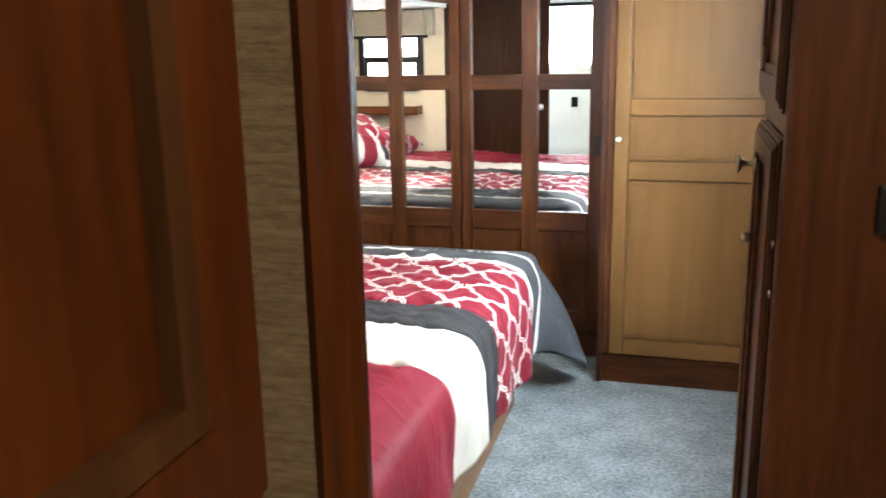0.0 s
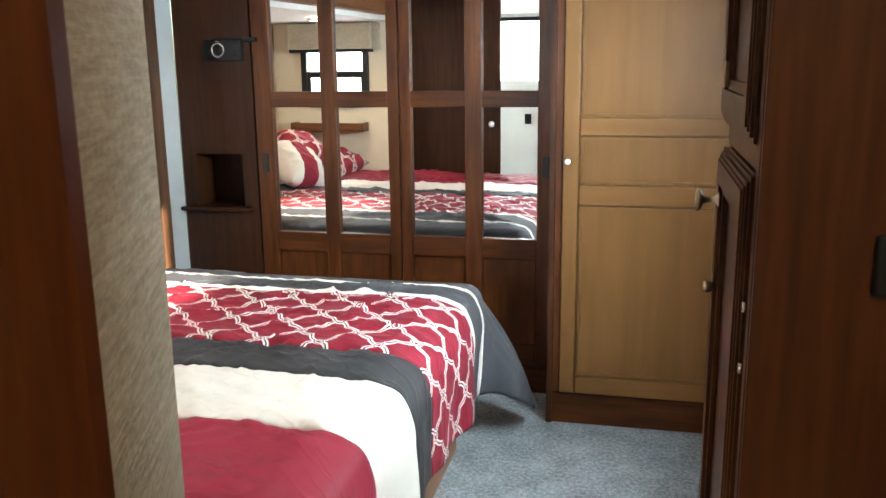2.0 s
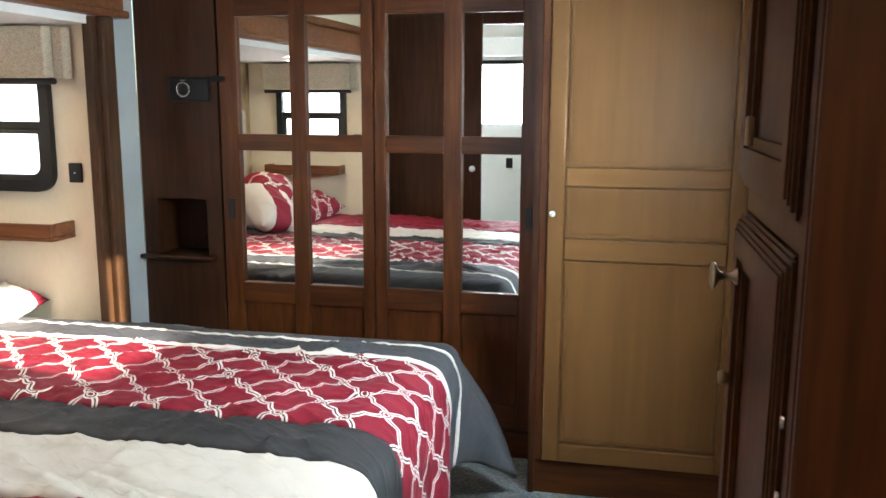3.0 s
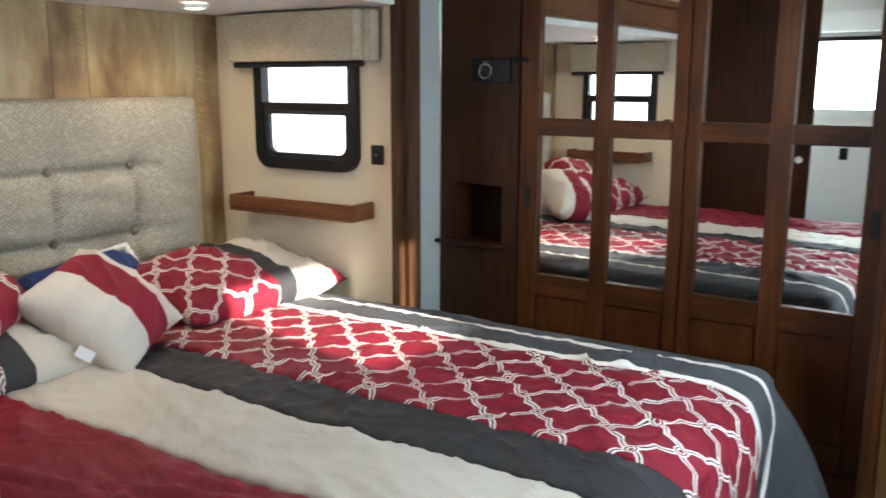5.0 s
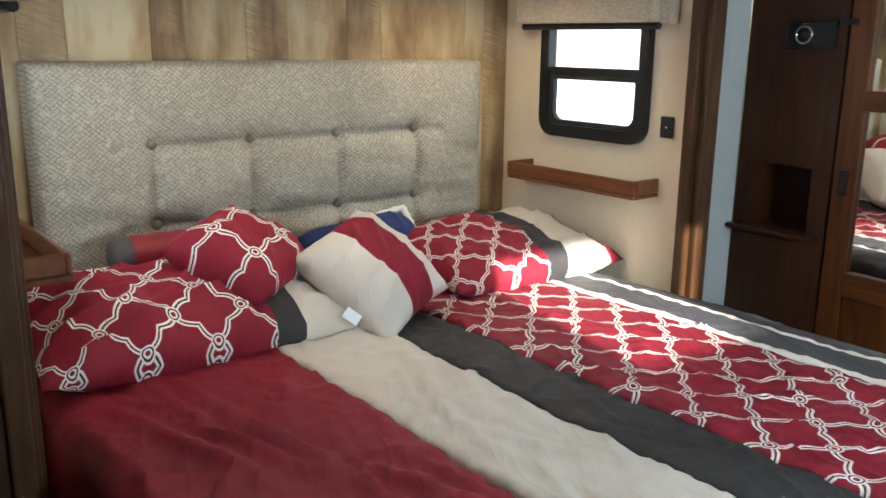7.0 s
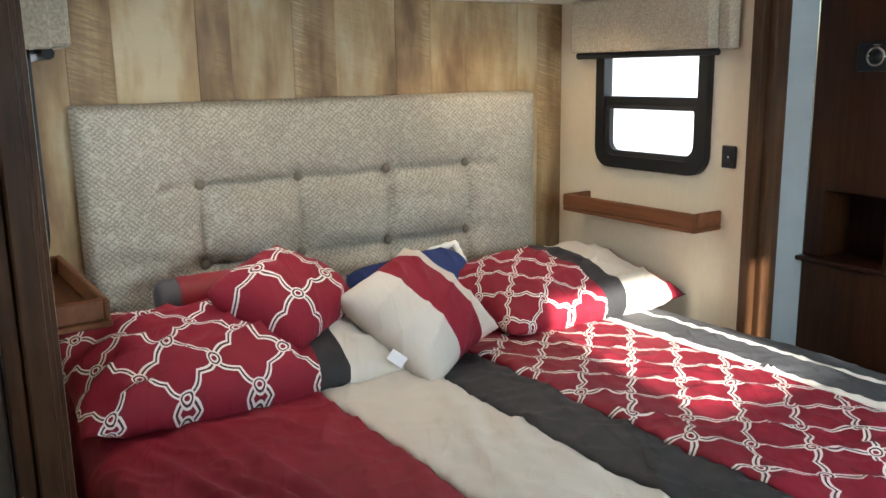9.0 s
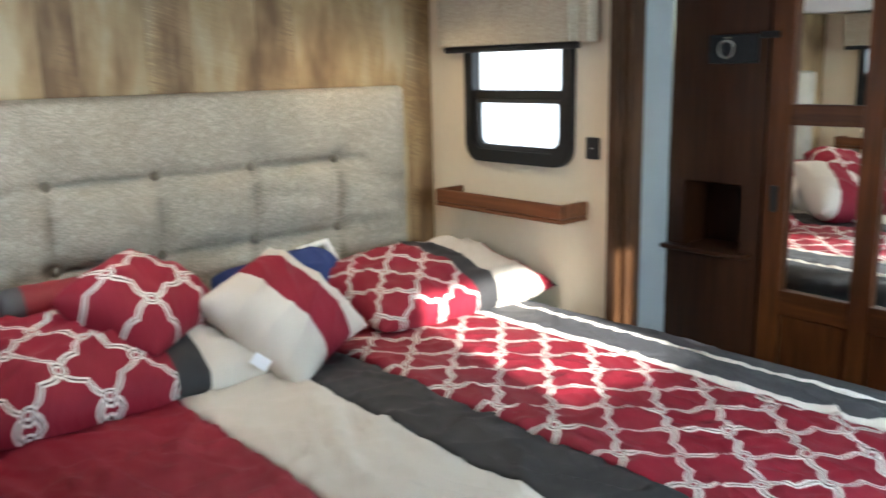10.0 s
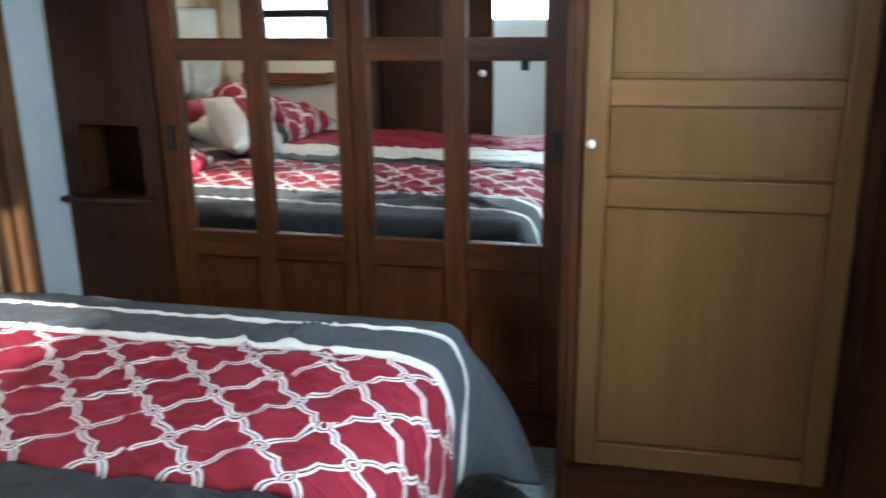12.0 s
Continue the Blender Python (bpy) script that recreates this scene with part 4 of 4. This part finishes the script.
def tag_flap():
    bm = box(-0.022, 0.022, -0.016, 0.016, -0.0006, 0.0006)
    bmesh.ops.transform(bm, matrix=pose(0.05, -0.165, 0.0, 18, 0, 10), verts=bm.verts)
    return part("care_label", bm, LABEL, striped, "white satin care label")


tag_flap()


def bolster():
    b = thing("bolster", "crimson neck-roll bolster with a charcoal end", "bolster")
    prof = [(0.0, 0.0), (0.028, 0.002), (0.043, 0.010), (0.049, 0.026), (0.0505, 0.055)]
    m = Matrix.Translation((-2.36, 1.325, 0.765)) @ Matrix.Rotation(radians(-90), 4, 'X')
    part("end_cap", lathe(prof, m, 28), GREYFAB, b, "charcoal gathered end", True)
    body = [(0.051, 0.0555)] + [(0.0515 + 0.0012 * math.sin(k * 2.1), 0.055 + 0.02 * k) for k in range(1, 21)] + [(0.04, 0.47), (0.0, 0.475)]
    part("roll", lathe(body, m, 28), REDFAB, b, "", True)


bolster()

blue = cushion("cushion", 0.46, 0.27, 0.13, frame_m((-2.34, 2.12, 0.668), (0.66, 0.0, 0.75), (0, 1, 0.14)), BLUEFAB,
               "navy cushion edged with thick white cord, behind the others", "cushion", 2.6, 6.1, 0.008, 0.06, 0.25)


def cord(owner, w, h, r=0.011, n=24):
    bm = bmesh.new()
    pts = []
    for k in range(4 * n):
        s, q = divmod(k, n)
        f = 2 * q / n - 1
        a, b = ((f, -1), (1, f), (-f, 1), (-1, -f))[s]
        pts.append(Vector((a * w / 2 * (1 - 0.06 * (1 - b * b) * abs(a) ** 3), b * h / 2 * (1 - 0.06 * (1 - a * a) * abs(b) ** 3), 0)))
    pts = [q for q in pts if q.x > w * 0.22]
    pts.sort(key=lambda q: math.atan2(q.y, q.x - w * 0.22))
    rings = []
    N = len(pts)
    for k, p in enumerate(pts):
        t = (pts[min(k + 1, N - 1)] - pts[max(k - 1, 0)]).normalized()
        side = t.cross(Vector((0, 0, 1)))
        rr = r * (1 + 0.18 * math.sin(k * 2.4))
        rings.append([bm.verts.new(p + side * rr * math.cos(a) + Vector((0, 0, 1)) * rr * math.sin(a)) for a in [2 * math.pi * i / 8 for i in range(8)]])
    for k in range(N - 1):
        a, b = rings[k], rings[k + 1]
        for i in range(8):
            bm.faces.new((a[i], a[(i + 1) % 8], b[(i + 1) % 8], b[i]))
    bmesh.ops.recalc_face_normals(bm, faces=bm.faces)
    return part("cord_edge", bm, TASSEL, owner, "thick white twisted cord", True)


cord(blue, 0.465, 0.275)


# ---- wardrobe ----
def wardrobe():
    w = thing("wardrobe", "built-in cherry wardrobe with two mirrored doors", "wardrobe")
    part("carcass", box(-1.462, -0.246, YM + 0.034, 3.49, 0.0, CEIL_Z - 0.005), CHERRY_DARK, w)
    part("plinth", box(-1.462, -0.246, YM + 0.004, YM + 0.033, 0.0, 0.10), CHERRY_X, w)
    cols = [(-1.387, -1.177), (-1.117, -0.903), (-0.811, -0.598), (-0.532, -0.319)]
    doors = [(-1.458, -0.859, cols[:2]), (-0.855, -0.250, cols[2:])]
    z0, ztop = 0.105, 1.74
    rows = [(0.625, 1.131), (1.192, 1.622)]
    pan = (0.20, 0.546)
    f0, f1 = YM, YM + 0.030
    for k, (x0, x1, cc) in enumerate(doors):
        d = part("door", box(x0, x1, f1 - 0.006, f1, z0, ztop), CHERRY_DARK, w, "mirrored cherry door with square panes")
        xs = [x0, cc[0][0], cc[0][1], cc[1][0], cc[1][1], x1]
        for a, b in ((xs[0], xs[1]), (xs[4], xs[5])):
            part("stile", box(a, b, f0, f1 - 0.007, z0, ztop, 0.004, 2), CHERRY, d)
        part("middle_stile", box(xs[2], xs[3], f0 + 0.001, f1 - 0.007, z0, ztop, 0.004, 2), CHERRY, d)
        for a, b in ((xs[1], xs[2]), (xs[3], xs[4])):
            for lo, hi in ((z0, pan[0]), (pan[1], rows[0][0]), (rows[0][1], rows[1][0]), (rows[1][1], ztop)):
                part("rail", box(a, b, f0 + 0.001, f1 - 0.007, lo, hi, 0.003, 2), CHERRY_X, d)
            for lo, hi in rows:
                # the panes sit slightly askew in their rebates
                bm = box(a - 0.004 - (a + b) / 2, b + 0.004 - (a + b) / 2, -0.012, -0.0065, lo - 0.004, hi + 0.004)
                bmesh.ops.transform(bm, matrix=Matrix.Translation(((a + b) / 2, f1, 0)) @ Matrix.Rotation(radians(-1.8), 4, 'Z'), verts=bm.verts)
                part("mirror", bm, MIRROR, d, "square mirror pane")
            part("panel", box(a + 0.001, b - 0.001, f1 - 0.016, f1 - 0.0065, pan[0] + 0.001, pan[1] - 0.001, 0.003), CHERRY, d)
        hx = x0 + 0.036 if k == 0 else x1 - 0.036
        h = part("recessed_pull", box(hx - 0.012, hx + 0.012, f0 - 0.004, f0 - 0.0002, 0.868, 0.948, 0.0035, 2), BLACK, d, "black recessed pull")
        bm = box(hx - 0.006, hx + 0.006, f0 - 0.0052, f0 - 0.0042, 0.88, 0.936)
        part("finger_slot", bm, RUBBER, h)
    cap = box(-1.462, -0.246, YM - 0.006, YM + 0.033, ztop + 0.004, CEIL_Z - 0.004, 0.004)
    part("top_fascia", cap, CHERRY_X, w)
    lt = part("catch", box(-1.485, -1.43, YM - 0.020, YM - 0.001, 1.385, 1.405, 0.003), BLACK, w, "small black catch")
    part("catch_knob", lathe([(0, 0.012), (0.009, 0.010), (0.009, 0.0), (0, 0)], Matrix.Translation((-1.432, YM - 0.021, 1.396)) @ Matrix.Rotation(radians(90), 4, 'X'), 14), BLACK, lt)


wardrobe()


def niche_column():
    c = thing("niche_cabinet", "narrow cherry column with an open niche and ledge", "cabinet")
    x0, x1, n0, n1, z0, z1 = -1.797, -1.466, -1.735, -1.528, 0.722, 0.940
    yb = YM + 0.15
    part("front", wall_with_hole(x0, x1, 0.0, CEIL_Z - 0.004, (n0, n1, z0, z1), 0.02, lambda u, d, z: (u, YM + 0.002 + d, z)), CHERRY_DARK, c)
    bm = box(n0 - 0.012, n0, YM + 0.0225, yb, z0, z1)
    bm_box(bm, n1, n1 + 0.012, YM + 0.0225, yb, z0, z1)
    bm_box(bm, n0 - 0.012, n1 + 0.012, YM + 0.0225, yb, z1, z1 + 0.012)
    bm_box(bm, n0 - 0.012, n1 + 0.012, YM + 0.0225, yb, z0 - 0.012, z0)
    bm_box(bm, n0 - 0.012, n1 + 0.012, yb, yb + 0.01, z0 - 0.012, z1 + 0.012)
    part("niche_box", bm, CHERRY_DARK, c)
    part("ledge", box(-1.80, -1.490, YM - 0.042, YM + 0.002, 0.708, 0.724, 0.005, 2), CHERRY_DARK, c, "rounded cherry ledge")


niche_column()


def stereo():
    s = thing("stereo_control", "small black stereo remote panel with a silver dial", "control panel")
    y = YM + 0.001
    part("face", box(-1.658, -1.494, y - 0.014, y, 1.313, 1.400, 0.005, 2), BLACK, s)
    m = Matrix.Translation((-1.594, y - 0.0145, 1.356)) @ Matrix.Rotation(radians(90), 4, 'X')
    part("dial_ring", lathe([(0.022, 0.0), (0.029, 0.0), (0.030, 0.004), (0.028, 0.009), (0.023, 0.009), (0.022, 0.004), (0.022, 0.0)], m, 32), NICKEL, s, "silver dial ring", True)
    part("dial", lathe([(0.0, 0.007), (0.019, 0.006), (0.0215, 0.0), (0, 0.0)], m, 32), BLACK, s, "", True)
    for k in range(3):
        z = 1.335 + 0.019 * k
        part("button", box(-1.530, -1.512, y - 0.0165, y - 0.0142, z, z + 0.009, 0.001), RUBBER, s)
    part("marking", box(-1.607, -1.583, y - 0.0146, y - 0.0141, 1.389, 1.392), NICKEL, s, "short pale print line")


stereo()


# ---- tall maple-fronted cabinet ----
YD = 3.013


def maple_cabinet():
    c = thing("tall_cabinet", "tall cabinet with a pale maple three-panel door and cherry base", "cabinet")
    part("side", box(-0.244, -0.224, YD + 0.004, 3.49, 0.0, CEIL_Z - 0.004), CHERRY_DARK, c, "dark cherry side panel")
    part("front_frame", box(-0.223, -0.20, YD + 0.004, YD + 0.03, 0.122, CEIL_Z - 0.004), CHERRY, c)
    part("base", box(-0.243, 0.453, YD + 0.012, YD + 0.05, 0.0, 0.118, 0.003), CHERRY_X, c, "dark cherry plinth")
    part("back", box(-0.223, 0.45, YD + 0.06, YD + 0.07, 0.118, CEIL_Z - 0.004), CHERRY_DARK, c)
    x0, x1 = -0.198, 0.412
    pl, pr = -0.143, 0.361
    d = part("door", box(x0 + 0.004, x1 - 0.004, YD + 0.0145, YD + 0.022, 0.130, 1.92), MAPLE, c, "pale maple panel door")
    zs = [(0.124, 0.189), (0.812, 0.884), (1.050, 1.112), (1.86, 1.926)]
    for a, b in ((x0, pl), (pr, x1)):
        part("stile", box(a, b, YD - 0.008, YD + 0.014, 0.124, 1.926, 0.005, 2), MAPLE, d)
    for lo, hi in zs:
        part("rail", box(pl, pr, YD - 0.0075, YD + 0.014, lo, hi, 0.005, 2), MAPLE_X, d)
    for (a, lo), (hi, b) in zip(zs, zs[1:]):
        part("panel", box(pl, pr, YD + 0.008, YD + 0.0142, lo, hi, 0.002), MAPLE, d)
        o = [(pl + 0.0005, lo + 0.0005), (pr - 0.0005, lo + 0.0005), (pr - 0.0005, hi - 0.0005), (pl + 0.0005, hi - 0.0005)]
        i = [(pl + 0.003, lo + 0.002), (pr - 0.004, lo + 0.002), (pr - 0.004, hi - 0.006), (pl + 0.003, hi - 0.006)]
        # dark ring paints the rails' shadow, widest along the panel's top
        part("bead", ring_frame(o, i, 0.004, 0.0078, lambda u, q, z: (u, YD + q, z)), GROOVE_SHADE, d, "dark brown strip painted as shade in the groove")
        o2 = [(u + s * 0.005, z + t * 0.005) for (u, z), (s, t) in zip(o, ((1, 1), (-1, 1), (-1, -1), (1, -1)))]
        i2 = [(u + s * 0.013, z + t * 0.013) for (u, z), (s, t) in zip(o, ((1, 1), (-1, 1), (-1, -1), (1, -1)))]
        part("bead", ring_frame(o2, i2, 0.0015, 0.0078, lambda u, q, z: (u, YD + q, z)), MAPLE, d)
    k = part("knob", lathe([(0.0, 0.026), (0.006, 0.0255), (0.010, 0.022), (0.0105, 0.018), (0.0055, 0.011), (0.005, 0.003), (0.0085, 0.0), (0, 0.0)],
             Matrix.Translation((-0.180, YD - 0.0082, 0.965)) @ Matrix.Rotation(radians(90), 4, 'X'), 18), PORCELAIN, d, "white porcelain knob", True)
    part("filler", box(0.414, 0.4525, YD + 0.004, YD + 0.03, 0.122, CEIL_Z - 0.004), CHERRY_DARK, c)


maple_cabinet()


# ---- chest beside the passage: panelled end towards the hall, doors towards the bed ----
def lever(owner):
    y = 1.0615
    rx = Matrix.Rotation(radians(90), 4, 'X')
    h = part("lever_handle", lathe([(0, 0.008), (0.020, 0.008), (0.026, 0.004), (0.027, 0.0), (0, 0)], Matrix.Translation((0.412, y, 0.892)) @ rx, 28), NICKEL, owner, "brushed nickel lever handle", True)
    bm = lathe([(0, 0.045), (0.008, 0.045), (0.009, 0.04), (0.009, 0.008), (0, 0.008)], Matrix.Translation((0.412, y, 0.892)) @ rx, 16)
    part("neck", bm, NICKEL, h, "", True)
    part("grip", box(0.350, 0.420, y - 0.052, y - 0.040, 0.884, 0.899, 0.005, 3), NICKEL, h, "", True)
    part("thumb_turn", box(0.358, 0.370, y - 0.016, y, 0.842, 0.866, 0.004, 2), NICKEL, h)


def passage_cabinet():
    c = thing("linen_cabinet", "dark cherry built-in cabinet with panelled doors beside the passage", "cabinet")
    X0, Y0, Y1 = 0.204, 1.062, 1.462
    part("carcass", box(X0, 0.775, Y0 + 0.012, Y1, 0.0, CEIL_Z - 0.004), CHERRY_DARK, c)
    part("end_panel", box(X0 - 0.012, 0.778, Y0, Y0 + 0.0115, 0.0, CEIL_Z - 0.004, 0.003), CHERRY_MID, c)
    part("corner_edge", box(X0 - 0.013, X0 - 0.001, Y0 + 0.0118, Y0 + 0.04, 0.0, CEIL_Z - 0.004, 0.003), CHERRY, c)

    def leaf(z0, z1, knob_z):
        a, b = Y0 + 0.030, Y1 - 0.005
        d = part("door", box(X0 - 0.012, X0 - 0.0005, a + 0.041, b, z0, z1, 0.003), CHERRY, c)
        o = [(a + 0.012, z0), (b, z0), (b, z1), (a + 0.012, z1)]
        i = [(a + 0.055, z0 + 0.05), (b - 0.05, z0 + 0.05), (b - 0.05, z1 - 0.05), (a + 0.055, z1 - 0.05)]
        face = lambda u, q, z: (X0 - 0.013 - q, u, z)
        inset = lambda k: [(u + s * k, z + t * k) for (u, z), (s, t) in zip(o, ((1, 1), (-1, 1), (-1, -1), (1, -1)))]
        for k0, k1, q in ((0.0, 0.006, 0.004), (0.0063, 0.012, 0.008), (0.0123, 0.017, 0.0105)):
            part("edge_moulding", ring_frame(inset(k0), inset(k1), 0.0005, q, face), CHERRY, d)
        part("door_frame", ring_frame(inset(0.0173), i, 0.0005, 0.013, face), CHERRY, d)
        i2 = [(u + s * 0.014, z + t * 0.014) for (u, z), (s, t) in zip(i, ((1, 1), (-1, 1), (-1, -1), (1, -1)))]
        part("bead", ring_frame(i, i2, 0.0005, 0.007, lambda u, q, z: (X0 - 0.013 - q, u, z)), CHERRY, d)
        if knob_z:
            part("knob", lathe([(0.0, 0.034), (0.012, 0.033), (0.017, 0.031), (0.0175, 0.028), (0.013, 0.0255), (0.006, 0.022), (0.0045, 0.014), (0.0055, 0.006), (0.010, 0.002), (0.011, 0.0), (0, 0)],
                 Matrix.Translation((X0 - 0.0255, b - 0.065, knob_z)) @ Matrix.Rotation(radians(-90), 4, 'Y'), 18), BRONZE, d, "dark bronze knob", True)

    leaf(1.21, 1.90, 0)
    leaf(0.12, 1.172, 1.10)
    for z in (0.965,):
        part("catch", lathe([(0, 0.016), (0.008, 0.015), (0.010, 0.010), (0.006, 0.0), (0, 0)], Matrix.Translation((X0 - 0.0255, Y1 - 0.062, z)) @ Matrix.Rotation(radians(-90), 4, 'Y'), 12), BRONZE, c, "small bronze catch", True)
    part("upper_catch", box(X0 - 0.034, X0 - 0.0255, Y0 + 0.27, Y0 + 0.283, 1.265, 1.30, 0.002), BRONZE, c, "small bronze catch")
    part("rail", box(X0 - 0.010, X0 - 0.0005, Y0 + 0.042, Y1, 1.176, 1.207, 0.002), CHERRY, c)
    lever(c)
    for z in (0.94, 1.015):
        part("hinge", lathe([(0, 0.0), (0.0035, 0.0), (0.0035, 0.012), (0, 0.012)], Matrix.Translation((X0 - 0.0155, Y0 + 0.0365, z)), 10), NICKEL, c, "small nickel hinge", True)
    part("kick", box(X0 - 0.008, X0 - 0.0005, Y0 + 0.042, Y1, 0.0, 0.112, 0.002), CHERRY_DARK, c)


passage_cabinet()


def light_switch():
    s = thing("light_switch", "black double rocker switch plate on the dark wood", "switch")
    y = 1.0615
    part("plate", box(0.312, 0.378, y - 0.010, y, 1.052, 1.120, 0.004, 2), BLACK, s)
    for x in (0.322, 0.349):
        part("rocker", box(x, x + 0.019, y - 0.0135, y - 0.0102, 1.068, 1.104, 0.002), RUBBER, s)


light_switch()


# ---- hall side: tall cabinet door, bathroom slider ----
def hall_cabinet():
    c = thing("hall_cabinet", "tall glossy cherry hall cabinet with raised panel doors", "cabinet")
    X, YA, YB = -0.148, -0.75, 0.158
    part("carcass", box(-0.298, X, YA, YB, 0.0, CEIL_Z - 0.004, 0.004), CHERRY, c)
    for z0, z1 in ((0.12, 1.07), (1.10, 1.92)):
        a, b = -0.36, YB - 0.006
        d = part("door", box(X + 0.0005, X + 0.006, a, b, z0, z1, 0.002), CHERRY, c)
        o = [(a, z0), (b, z0), (b, z1), (a, z1)]
        i = [(a + 0.06, z0 + 0.055), (b - 0.05, z0 + 0.055), (b - 0.05, z1 - 0.055), (a + 0.06, z1 - 0.055)]
        pl = lambda u, q, z: (X + 0.006 + q, u, z)
        part("door_frame", ring_frame(o, i, 0.0003, 0.008, pl), CHERRY, d)
        i2 = [(u + s * 0.016, z + t * 0.016) for (u, z), (s, t) in zip(i, ((1, 1), (-1, 1), (-1, -1), (1, -1)))]
        part("bead", ring_frame(i, i2, 0.0003, 0.0105, pl), TRIM, d)


hall_cabinet()


def bath_slider():
    d = thing("sliding_door", "dark cherry sliding bathroom door standing open, with a round white pull", "door")
    part("leaf", box(-1.73, -1.071, 0.648, 0.672, 0.01, 1.90, 0.004), CHERRY_DARK, d)
    part("pull", lathe([(0, 0.012), (0.016, 0.011), (0.021, 0.006), (0.022, 0.0), (0, 0)], Matrix.Translation((-1.131, 0.673, 0.868)) @ Matrix.Rotation(radians(-90), 4, 'X'), 20), PORCELAIN, d, "round white pull", True)
    part("track", box(-1.74, -0.30, 0.6425, 0.676, 1.902, 1.94, 0.003), CHERRY_X, d)


bath_slider()


def bath_switch():
    s = thing("wall_outlet", "small black outlet plate on the white bathroom wall", "outlet")
    part("plate", box(-1.251, -1.191, -1.0985, -1.090, 0.74, 0.83, 0.003), BLACK, s)
    part("port", box(-1.233, -1.209, -1.0895, -1.087, 0.77, 0.80, 0.001), RUBBER, s)


bath_switch()


# ---- planks of the wall behind the headboard ----
def planks():
    rnd = random.Random(5)
    y = YN + 0.001
    for y1, mat in ((1.209, PLANK_PALE), (1.329, PLANK_BROWN), (1.556, PLANK_PALE), (1.654, PLANK_BROWN), (1.846, PLANK_PALE), (1.988, PLANK_BROWN),
                    (2.203, PLANK_TAN), (2.336, PLANK_BROWN), (2.475, PLANK_PALE), (2.701, PLANK_TAN), (2.794, PLANK_PALE), (YF - 0.001, PLANK_BROWN)):
        deep = rnd.uniform(0.0, 0.0025)
        part("plank", box(XB - 0.0078, XB - 0.001 + deep - 0.0025, y + 0.0003, y1 - 0.0003, 0.0, SLIDE_Z - 0.001, 0.0008), mat, back)
        y = y1


planks()
